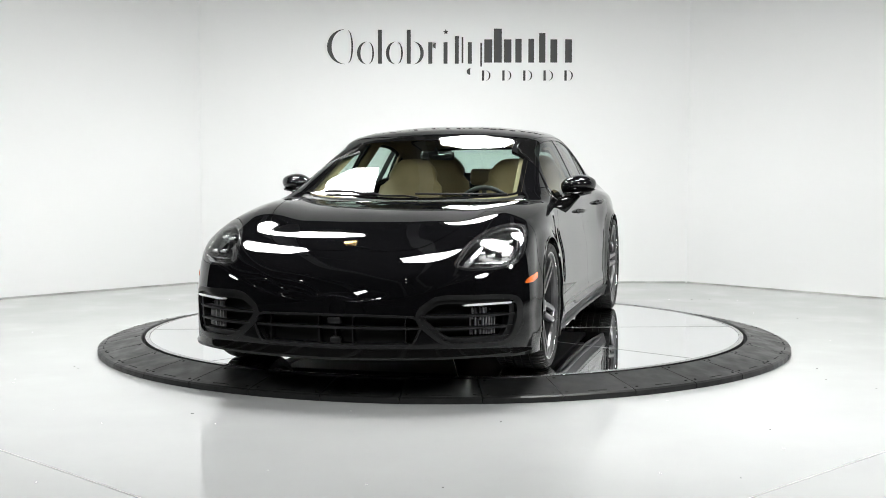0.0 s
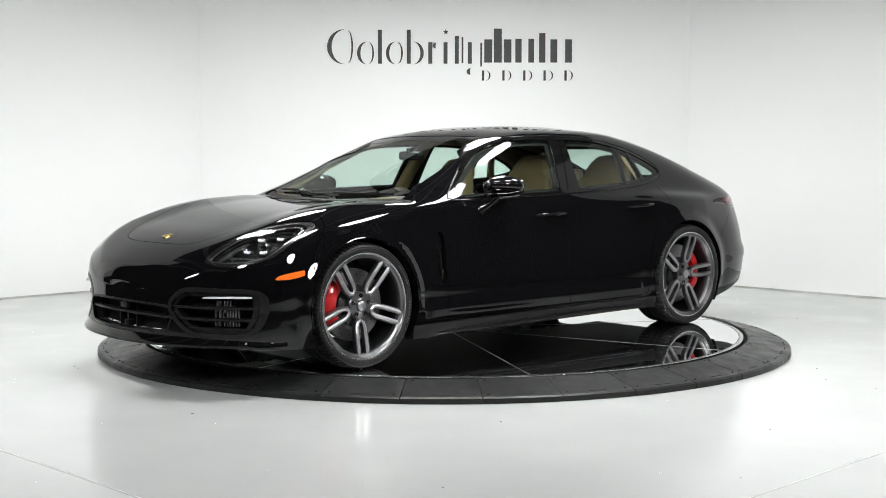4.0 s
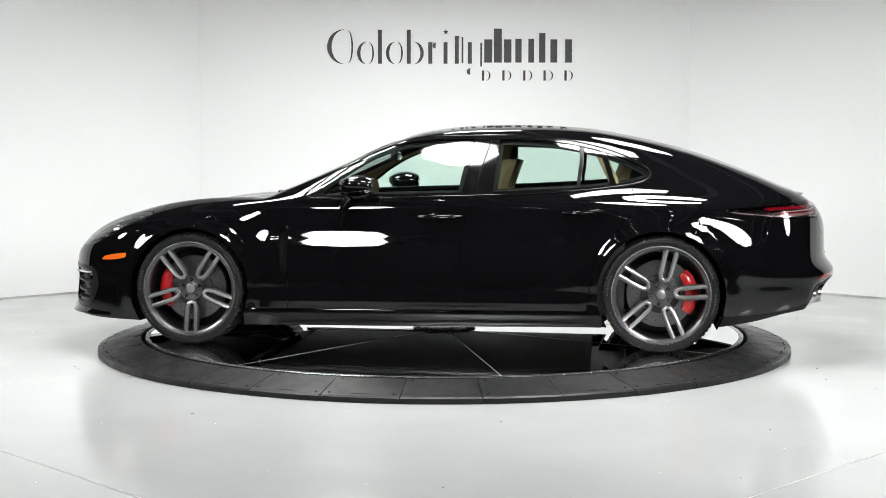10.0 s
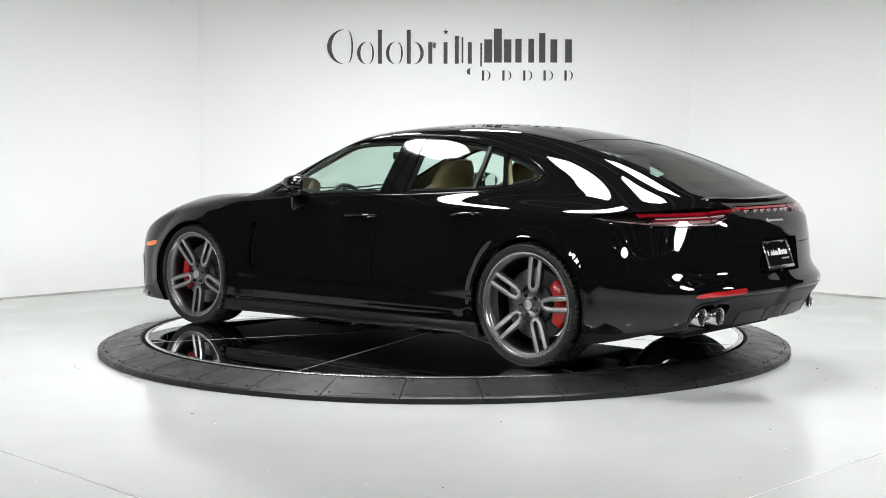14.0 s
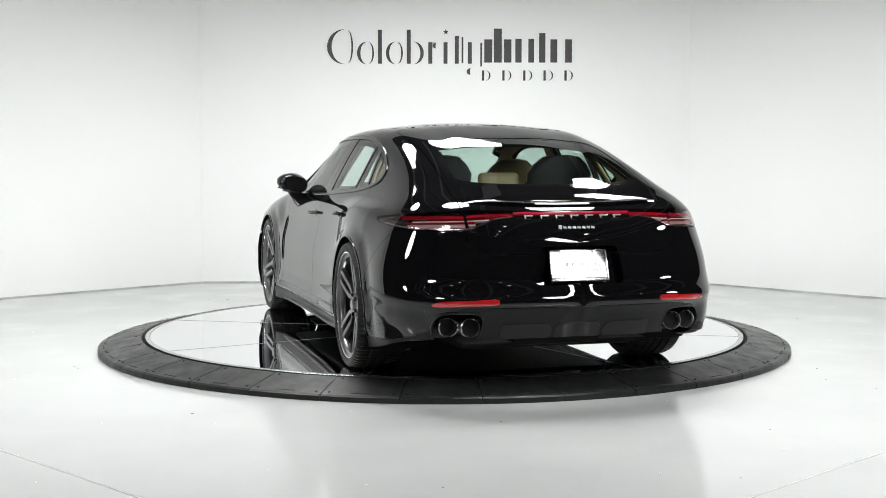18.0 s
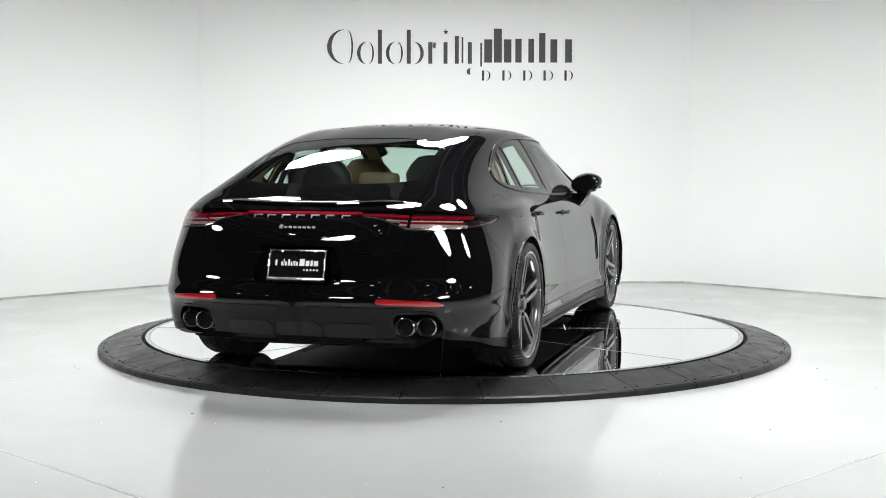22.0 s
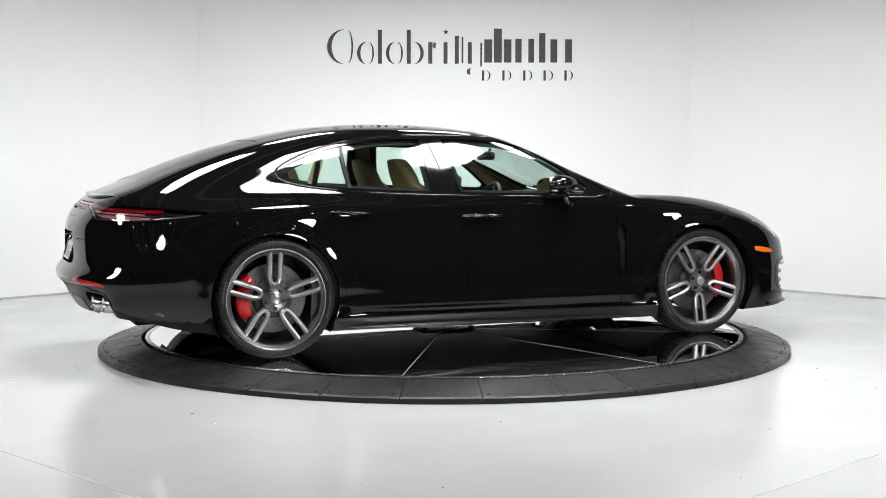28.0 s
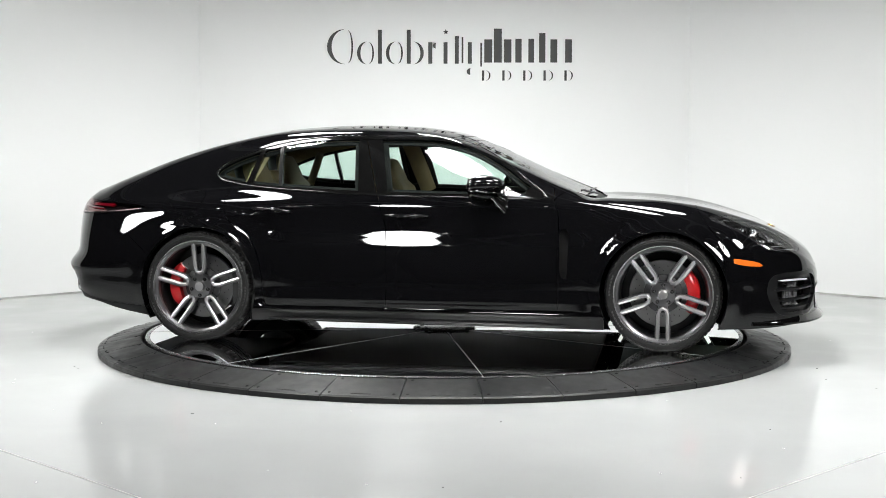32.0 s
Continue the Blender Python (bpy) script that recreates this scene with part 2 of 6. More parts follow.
def lamp_stand(azimuth, reach, r, top):
    """A softbox on a tripod in the dark hall, facing the turntable."""
    root = new("softbox_on_stand")
    tagged(root, "octagonal white softbox on a black tripod stand", "studio light", "softboxes on stands")
    head = Matrix.Translation((0, 0, top)) @ pose(0, 0, 0, 0, 100, 0)
    bm = bmesh.new()
    lathe(bm, [(0.10, -0.34), (0.10, -0.32), (r + 0.02, -0.02), (r + 0.02, 0.02), (r, 0.02), (r, -0.015)], 8, head)
    part("housing", bm, TRIM, root)
    bm = bmesh.new()
    prism(bm, [(r * math.cos(math.pi * k / 4), r * math.sin(math.pi * k / 4)) for k in range(8)], 0.01, head)
    part("diffuser", bm, STANDBOX, root, "glowing white cloth")
    bm = bmesh.new()
    tube(bm, [(-0.16, 0, 0.5), (-0.16, 0, top)], 0.016, 10, 1.0, (1, 0, 0))
    part("pole", bm, TRIM, root)
    for k in range(3):
        a = 2 * math.pi * k / 3
        bm = bmesh.new()
        tube(bm, [(-0.16, 0, 0.75), (-0.16 + 0.5 * math.cos(a), 0.5 * math.sin(a), 0.012)], 0.012, 8, 1.0, (math.sin(a), -math.cos(a), 0))
        part("leg", bm, TRIM, root)
    a = radians(azimuth)
    root.matrix_basis = pose(reach * math.cos(a), reach * math.sin(a), -0.03, 0, 0, azimuth + 180)
    return root


def sign():
    """The black lettering on the back wall, as plain shapes of its size: (left, bottom, width, height), metres on the wall."""
    root = new("wall_sign")
    tagged(root, "black flat lettering of a business sign on the white wall", "sign")
    k, kz = 0.00567, 0.00562

    def piece(pts, name="letter_shape"):
        bm = bmesh.new()
        prism(bm, [((x - 784) * k, -(y - 441) * kz) for x, y in pts], 0.006, Matrix.Translation((0, BACK_Y, 0)) @ pose(0, 0, 0, 90, 0, 0) @ Matrix.Translation((0.01, 0.3635, 0)))
        part(name, bm, SIGN, root)

    def joined(name, quads):
        bm = bmesh.new()
        for pts in quads:
            prism(bm, [((x - 784) * k, -(y - 441) * kz) for x, y in pts], 0.006)
        bm.transform(Matrix.Translation((0, BACK_Y, 0)) @ pose(0, 0, 0, 90, 0, 0) @ Matrix.Translation((0.01, 0.3635, 0)))
        part(name, bm, SIGN, root)

    def rect(x0, y0, x1, y1):
        return [(x0, y0), (x1, y0), (x1, y1), (x0, y1)]
    def moon(cx, cy, rx, ry, thick, turn=1):
        """A half-moon, thick in the middle and pointed at both ends."""
        arc = [math.pi * k / 14 for k in range(15)]
        return [(cx - turn * rx * math.sin(a), cy - ry * math.cos(a)) for a in arc] + [(cx - turn * (rx - thick) * math.sin(a), cy - ry * 0.97 * math.cos(a)) for a in arc[-2:0:-1]]

    def bow(name, *args):
        bm = bmesh.new()
        pts = moon(*args)
        top = [((x - 784) * k, -(y - 441) * kz) for x, y in pts]
        # quads between the outer and the inner line
        outer, inner = top[:15], [top[0]] + top[:14:-1] + [top[14]]
        for (a, b), (c, d) in zip(zip(outer, outer[1:]), zip(inner, inner[1:])):
            quad = [a, b, d, c]
            quad = [p for i, p in enumerate(quad) if p not in quad[:i]]
            if len(quad) > 2:
                prism(bm, quad, 0.006)
        bmesh.ops.remove_doubles(bm, verts=bm.verts[:], dist=1e-5)
        bm.transform(Matrix.Translation((0, BACK_Y, 0)) @ pose(0, 0, 0, 90, 0, 0) @ Matrix.Translation((0.01, 0.3635, 0)))
        part(name, bm, SIGN, root)
    # thin tall word: half-moons and slim bars
    bow("letter_shape", 606, 83, 31, 31, 8)
    bow("letter_shape", 612, 83, 9, 29, 3, -1)
    for cx in (645, 696):
        bow("letter_shape", cx, 94, 17, 20, 6)
        bow("letter_shape", cx + 4, 94, 9, 19, 3, -1)
    for x0, top in ((665, 53), (716, 53), (754, 75), (781, 75), (801, 64), (824, 75)):
        joined("letter_bar", [rect(x0, top, x0 + 7, 113)])
    bow("letter_shape", 728, 94, 18, 20, 6, -1)
    bow("letter_shape", 768, 81, 6, 5, 5, 1)
    joined("letter_bar", [rect(813, 66, 816, 112)])
    joined("letter_bar", [rect(846, 76, 849, 118)])
    bow("letter_shape", 829, 127, 7, 6, 6, 1)
    star = [(785 + r * math.sin(math.pi * h / 5), 57 - r * math.cos(math.pi * h / 5)) for h in range(10) for r in [5.2 if h % 2 == 0 else 2.2]]
    piece(star, "star_shape")
    # heavy word and the small spaced word below it
    for x0, x1, top in ((853, 867, 70), (870, 884, 51), (888, 901, 70), (908, 919, 69), (931, 941, 69), (950, 961, 59), (970, 982, 70), (996, 1008, 70)):
        joined("letter_bar", [rect(x0, top, x1, 111)])
    for x0, x1 in ((848, 864), (884, 901), (921, 938), (957, 975), (994, 1010)):
        joined("letter_bar", [rect(x0 + 1, 125, x0 + 5, 143)])
        bow("letter_shape", x1 - 8, 134, 8, 9, 2.5, -1)
    return root


def turntable():
    ring = new("turntable_ramp")
    tagged(ring, "ring of dark rubber ramp plates round the turntable", "turntable ramp")
    disc = new("turntable_disc")
    tagged(disc, "round mirror-polished black turning deck with steel edge", "turntable")
    n, ri, ro = 34, 2.055, 2.335

    def shared(bm, name, mat):
        ob = part(name, bm, mat, smooth=40)
        me = ob.data
        bpy.data.objects.remove(ob)
        return me
    bm = bmesh.new()
    lathe(bm, [(0.0001, 0.0012), (0.004, 0.0012), (0.0045, 0.0028), (0.0075, 0.0024), (0.009, 0.0)], 12)
    bolt_mesh = shared(bm, "bolt", SEAM_BLACK)
    bm = bmesh.new()
    box(bm, (0.006, 0.11, 0.0016), (0, 0, 0.0006), 0.0005)
    slot_mesh = shared(bm, "grip_slot", SEAM_BLACK)
    for k in range(n):
        a0, a1 = math.radians(-90 + 4.9 + k * 360 / n), math.radians(-90 + 4.9 + (k + 1) * 360 / n)
        g = 0.0032
        steps = 5
        v, f = [], []
        for i in range(steps):
            a = a0 + (a1 - a0) * i / (steps - 1)
            for r, z in ((ri, 0.002), (ri, DISC_Z - 0.006), (ri + 0.012, DISC_Z - 0.002), (ro - 0.012, 0.036), (ro, 0.028), (ro, 0.001)):
                e = g / r * (1 if i == 0 else -1 if i == steps - 1 else 0)
                v.append((r * math.cos(a + e), r * math.sin(a + e), z))
        for i in range(steps - 1):
            for j in range(6):
                f.append((i * 6 + j, (i + 1) * 6 + j, (i + 1) * 6 + (j + 1) % 6, i * 6 + (j + 1) % 6))
        f += [tuple(range(6)), tuple((steps - 1) * 6 + j for j in range(5, -1, -1))]
        plate = mesh_object("plate", v, f, RAMP, ring)
        fall = (DISC_Z - 0.038) / (ro - ri - 0.024)
        at = lambda r, a: pose(r * math.cos(a), r * math.sin(a), DISC_Z - 0.002 - (r - ri - 0.012) * fall) @ Matrix.Rotation(a, 4, "Z") @ Matrix.Rotation(math.atan(fall), 4, "Y")
        for r, a in ((ri + 0.035, a0 + 0.018), (ro - 0.045, a0 + 0.016), (ro - 0.045, a1 - 0.016)):
            bolt = new("bolt", bolt_mesh)
            bolt.parent, bolt.matrix_basis = plate, at(r, a)
        grip = new("grip_slot", slot_mesh)
        grip.parent, grip.matrix_basis = plate, at(ro - 0.040, (a0 + a1) / 2)
    # black ring added under the plates, so the gaps between them look shaded
    bm = bmesh.new()
    lathe(bm, [(ri + 0.002, 0.001), (ri + 0.002, DISC_Z - 0.02), (ro - 0.02, 0.02), (ro - 0.004, 0.001)], 96)
    for f in [f for f in bm.faces if len(f.verts) > 8]:
        bm.faces.remove(f)
    part("dark_gap_backing", bm, SEAM_BLACK, ring)
    bm = bmesh.new()
    lathe(bm, [(0.0001, 0.0), (2.0, 0.0), (2.0, -0.012), (2.0, -0.05), (0.0001, -0.05)], 128)
    part("deck", bm, MIRROR_DISC, disc, smooth=30)
    bm = bmesh.new()
    lathe(bm, [(2.002, -0.05), (2.002, 0.001), (2.016, 0.002), (2.03, -0.002), (2.03, -0.05)], 128, closed=True)
    part("edge_strip", bm, STEEL, disc, "bright steel edge strip", smooth=30)
    bm = bmesh.new()
    lathe(bm, [(0.0001, 0.012), (0.20, 0.012), (0.215, 0.009), (0.22, 0.001)], 48)
    hub = part("hub_plate", bm, STEEL, disc, "round steel hub plate", smooth=30)
    for k in range(8):
        a = 2 * math.pi * (k + 0.5) / 8
        bm = bmesh.new()
        lathe(bm, [(0.0001, 0.019), (0.012, 0.018), (0.015, 0.012)], 12, pose(0.185 * math.cos(a), 0.185 * math.sin(a), 0))
        part("bolt", bm, TRIM, hub, smooth=30)
        a = 2 * math.pi * k / 8 + 0.28
        bm = bmesh.new()
        box(bm, (1.78, 0.004, 0.0016), None, 0, Matrix.Rotation(a, 4, "Z") @ Matrix.Translation((1.11, 0, 0.0004)))
        part("deck_joint", bm, DULL_STEEL, disc)
    return ring, disc


# ---- the car's outer skin ----
# Car space: x forward, y to the car's left, z up from the deck, origin midway between the axles.
def spline(knots, soft=0.0):
    """A smooth curve through (x, value) knots, for numpy arrays; soft rounds it over that length."""
    k = sorted(knots)
    x, y = np.array([a for a, _ in k], float), np.array([b for _, b in k], float)
    h = np.diff(x)
    s = np.diff(y) / h
    d = np.zeros_like(y)
    d[1:-1] = np.where(s[:-1] * s[1:] > 0, (s[:-1] * h[1:] + s[1:] * h[:-1]) / (h[1:] + h[:-1]), 0.35 * (s[:-1] + s[1:]) / 2)
    d[0], d[-1] = s[0], s[-1]

    def at(q):
        q = np.clip(q, x[0], x[-1])
        i = np.clip(np.searchsorted(x, q) - 1, 0, len(x) - 2)
        t = (q - x[i]) / h[i]
        return ((1 + 2 * t) * (1 - t) ** 2 * y[i] + t * (1 - t) ** 2 * h[i] * d[i] + t * t * (3 - 2 * t) * y[i + 1] + t * t * (t - 1) * h[i] * d[i + 1])
    if not soft:
        return at
    step = 0.004
    q = np.arange(x[0], x[-1] + step, step)
    v = at(q)
    n = int(3 * soft / step)
    g = np.exp(-0.5 * (np.arange(-n, n + 1) * step / soft) ** 2)
    lo, hi = 2 * v[0] - v[n:0:-1], 2 * v[-1] - v[-2:-n - 2:-1]
    v = np.convolve(np.concatenate([lo, v, hi]), g / g.sum(), "valid")
    return lambda x_: np.interp(x_, q, v)


NOSE, TAIL = 2.458, -2.585
HALF_WIDTH = spline([(1.75, 0.962), (1.475, 0.966), (1.0, 0.948), (0.3, 0.936), (-0.4, 0.936), (-1.0, 0.955), (-1.475, 0.985), (-1.8, 0.960), (-2.2, 0.928)], 0.12)
FLANK_Z = spline([(2.445, 0.42), (2.1, 0.45), (1.475, 0.53), (1.1, 0.45), (0.8, 0.42), (0, 0.40), (-0.8, 0.41), (-1.1, 0.44), (-1.475, 0.53), (-2.1, 0.50), (-2.6, 0.47)], 0.12)
TOP_Z = spline([(2.445, 0.49), (2.41, 0.575), (2.36, 0.625), (2.28, 0.682), (2.15, 0.744), (1.95, 0.806), (1.75, 0.855), (1.5, 0.893), (1.2, 0.915), (1.10, 0.920), (1.035, 0.9185),
                (0.97, 0.953), (0.85, 1.012), (0.7, 1.088), (0.5, 1.186), (0.3, 1.276), (0.1, 1.351), (-0.1, 1.386), (-0.3, 1.401), (-0.6, 1.405),
                (-0.85, 1.395), (-1.05, 1.376), (-1.25, 1.341), (-1.45, 1.298), (-1.65, 1.246), (-1.85, 1.180), (-2.03, 1.110), (-2.23, 1.027),
                (-2.40, 0.962), (-2.47, 0.920), (-2.52, 0.875), (-2.57, 0.80), (-2.60, 0.72)], 0.022)
RAIL_Y = spline([(1.9, 0.69), (1.5, 0.722), (1.0, 0.752), (0.85, 0.750), (0.7, 0.734), (0.5, 0.710), (0.3, 0.685), (0.1, 0.664), (-0.3, 0.640), (-0.7, 0.625), (-1.1, 0.612), (-1.6, 0.610), (-2.0, 0.628), (-2.3, 0.650)], 0.09)
RAIL_DZ = spline([(2.445, -0.03), (2.3, -0.020), (2.1, -0.001), (1.8, 0.015), (1.5, 0.019), (1.2, 0.015), (1.05, 0.012), (0.95, -0.006), (0.8, -0.026), (0.5, -0.052), (0.2, -0.060),
                  (-0.2, -0.066), (-0.6, -0.068), (-1.0, -0.066), (-1.4, -0.064), (-1.8, -0.062), (-2.1, -0.052), (-2.35, -0.035), (-2.6, -0.03)], 0.07)
BELT_Y = spline([(1.9, 0.855), (1.5, 0.872), (1.0, 0.868), (0.5, 0.862), (-0.4, 0.860), (-0.8, 0.842), (-1.1, 0.820), (-1.4, 0.812), (-1.8, 0.818), (-2.1, 0.806), (-2.4, 0.78)], 0.10)
BELT_Z = spline([(2.445, 0.46), (2.38, 0.56), (2.25, 0.635), (2.1, 0.70), (1.9, 0.778), (1.7, 0.826), (1.5, 0.856), (1.2, 0.893), (0.9, 0.917), (0.5, 0.930), (-0.2, 0.944),
                 (-0.8, 0.962), (-1.2, 0.974), (-1.5, 0.960), (-1.8, 0.942), (-2.1, 0.925), (-2.35, 0.889), (-2.5, 0.84), (-2.6, 0.70)], 0.06)
SILL_Z = spline([(2.445, 0.19), (2.3, 0.175), (1.9, 0.155), (1.0, 0.135), (-1.0, 0.15), (-1.85, 0.165), (-2.05, 0.20), (-2.2, 0.238), (-2.35, 0.262), (-2.6, 0.275)])


def plan(x):
    """How far the nose and the tail are drawn in, 1 amidships and 0 at the ends."""
    f = np.clip((NOSE - x) / 0.62, 0, 1)
    r = np.clip((x - TAIL) / 0.62, 0, 1)
    return (1 - (1 - f) ** 2.35) ** 0.43 * (1 - (1 - r) ** 2.7) ** 0.385


def section(x):
    """The control points of the half section at x, from the sill to the centre line."""
    p = plan(x)
    w, zm, zt = HALF_WIDTH(x) * p, FLANK_Z(x), TOP_Z(x)
    by, bz, ry, rz = BELT_Y(x) * p, BELT_Z(x), RAIL_Y(x) * np.minimum(1, p * 1.02), TOP_Z(x) + RAIL_DZ(x)
    sz = SILL_Z(x)
    tuck = np.clip((1.15 - np.abs(x)) / 0.45, 0, 1)
    tuck = tuck * tuck * (3 - 2 * tuck)
    pull = np.clip((-1.72 - x) / 0.45, 0, 1)
    duck = np.clip((-1.70 - x) / 0.36, 0, 1)
    low = 1 - 0.02 * duck * duck * (3 - 2 * duck)
    k = np.minimum(1, (zm - sz) / 0.43)
    nose, ends = (1 - tuck) * (x > 0), (1 - tuck) * (x < 0)
    return [(w * (0.945 + 0.027 * ends + 0.048 * nose) * low, sz), (w * (0.990 - 0.003 * ends + 0.009 * nose) * (0.8 + 0.2 * low), sz + 0.115 * k), (w * (0.9965 - 0.004 * ends + 0.003 * nose) * 1.0, sz + 0.21 * k),
            (w * (0.999 - 0.003 * ends), sz + 0.30 * k), (w, zm), (w * 0.975 * (0.76 - 0.36 * pull) + by * (0.24 + 0.36 * pull), zm + 0.82 * (bz - zm)), (by, bz), (ry, rz), (ry * 0.55, rz + (zt - rz) * 0.80), (0 * x, zt)]


SPANS = (7, 8, 7, 7, 13, 14, 26, 16, 14)


def skin():
    """The left half of the skin as a grid: positions, normals and triangles; mirrored to the right."""
    s = np.linspace(0, 1, 34)
    front = NOSE - 0.62 * (1 - np.cos(s * math.pi / 2)) ** 1.0
    mid = np.linspace(NOSE - 0.62, TAIL + 0.66, 170)
    rear = TAIL + 0.66 * (1 - np.cos(s[::-1] * math.pi / 2))
    xs = np.concatenate([front[:-1], mid, rear[1:]])
    ctl = section(xs)
    c = np.stack([np.stack([np.broadcast_to(a, xs.shape), np.broadcast_to(b, xs.shape)], -1) for a, b in ctl], 1)
    n = c.shape[1]
    d = np.zeros_like(c)
    l = np.sqrt(np.linalg.norm(np.diff(c, axis=1), axis=2) + 1e-6)[..., None]
    d[:, 1:-1] = ((c[:, 1:-1] - c[:, :-2]) / l[:, :-1] * l[:, 1:] + (c[:, 2:] - c[:, 1:-1]) / l[:, 1:] * l[:, :-1]) / (l[:, 1:] + l[:, :-1])
    d[:, 0] = (c[:, 1] - c[:, 0]) / l[:, 0]
    d[:, -1] = (c[:, -1] - c[:, -2]) / l[:, -1]
    d[:, -1, 1] = 0
    d[:, 7] *= np.interp(xs, [-1.2, -0.5], [1.08, 0.6])[:, None]
    rows = []
    for k in range(n - 1):
        t = np.linspace(0, 1, SPANS[k] + 1)[: SPANS[k] + (k == n - 2)]
        for q in t:
            a, b = c[:, k], c[:, k + 1]
            ta, tb = d[:, k] * l[:, k], d[:, k + 1] * l[:, k]
            rows.append((1 + 2 * q) * (1 - q) ** 2 * a + q * (1 - q) ** 2 * ta + q * q * (3 - 2 * q) * b + q * q * (q - 1) * tb)
    yz = np.stack(rows, 1)
    pos = np.concatenate([np.broadcast_to(xs[:, None, None], (*yz.shape[:2], 1)), yz], 2)
    pos[:, -1, 1] = 0
    x, y, z = pos[..., 0], pos[..., 1], pos[..., 2]
    ease = lambda v: np.clip(v, 0, 1) ** 2 * (3 - 2 * np.clip(v, 0, 1))
    side = ease((y - 0.62) / 0.16)
    # flared lips round the wheel arches
    for ax in (AXLE_F, AXLE_R):
        r = np.hypot(x - ax, z - HUB_Z)
        y = y + side * (0.013 * np.exp(-(np.maximum(0, r - 0.392) / 0.045) ** 2) - 0.004 * np.exp(-((r - 0.475) / 0.04) ** 2)) * ease((0.80 - z) / 0.08 + 0.4) * ease((z - 0.17) / 0.13)
    # the fuller haunch behind the rear wheels
    y = y + side * ease((-1.75 - x) / 0.3) * 0.009 * np.exp(-((z - 0.64) / 0.12) ** 2)
    # the crease along the doors: the flank steps in above it
    run = ease((1.20 - x) / 0.25) * ease((x + 1.25) / 0.35)
    ramp = lambda a, b: 0.012 / (b - a) * (np.logaddexp(0, (z - a) / 0.012) - np.logaddexp(0, (z - b) / 0.012))
    y = y - side * run * (0.021 * ramp(0.605, 0.725) * (1 - ease((z - 0.75) / 0.20)) - 0.014 * (1 - ease((z - 0.285) / 0.085)) * ease((z - 0.2) / 0.04))
    # bonnet: hollows beside the raised wings and a low dome between them
    run = ease((2.28 - x) / 0.35) * ease((x - 0.98) / 0.25)
    z = z - run * 0.003 * np.exp(-((y - 0.50) / 0.11) ** 2)
    pos[..., 1], pos[..., 2] = y, z
    # the bumper's bulge low on the tail
    back = np.clip((-2.05 - pos[..., 0]) / 0.4, 0, 1) ** 1.5
    pos[..., 0] += back * (0.036 * ease((pos[..., 2] - 0.485) / 0.10) - 0.022 * np.exp(-((pos[..., 2] - 0.468) / 0.05) ** 2))
    # the valance under it slopes forward to its lower edge
    pos[..., 0] += back * (1 - ease((pos[..., 1] - 0.66) / 0.15)) * 0.105 * np.clip((0.445 - pos[..., 2]) / 0.19, 0, 1.2)
    gu = np.gradient(pos, axis=0)
    gv = np.gradient(pos, axis=1)
    gu[0] = gu[1]
    gu[0, :, 1] = -1
    nrm = np.cross(gu, gv)
    nrm /= np.linalg.norm(nrm, axis=2, keepdims=True) + 1e-12
    nrm[0], nrm[-1] = (1, 0, 0), (-1, 0, 0)
    nrm[:, -1, 1] = 0
    if nrm[100, 10, 1] < 0:
        nrm[1:-1] *= -1
    nrm /= np.linalg.norm(nrm, axis=2, keepdims=True) + 1e-12
    a, b = pos.shape[:2]
    i = np.arange(a * b).reshape(a, b)
    q = np.stack([i[:-1, :-1], i[:-1, 1:], i[1:, 1:], i[1:, :-1]], -1).reshape(-1, 4)
    tri = np.concatenate([q[:, [0, 1, 2]], q[:, [0, 2, 3]]])
    V, N = pos.reshape(-1, 3), nrm.reshape(-1, 3)
    g = np.cross(V[tri[:, 1]] - V[tri[:, 0]], V[tri[:, 2]] - V[tri[:, 0]])
    flip = (g * N[tri].mean(1)).sum(1) < 0
    tri[flip] = tri[flip][:, ::-1]
    tri = tri[np.linalg.norm(g, axis=1) > 1e-10]
    m = np.array([1, -1, 1.0])
    return np.concatenate([V, V * m]), np.concatenate([N, N * m]), np.concatenate([tri, tri[:, ::-1] + len(V)])


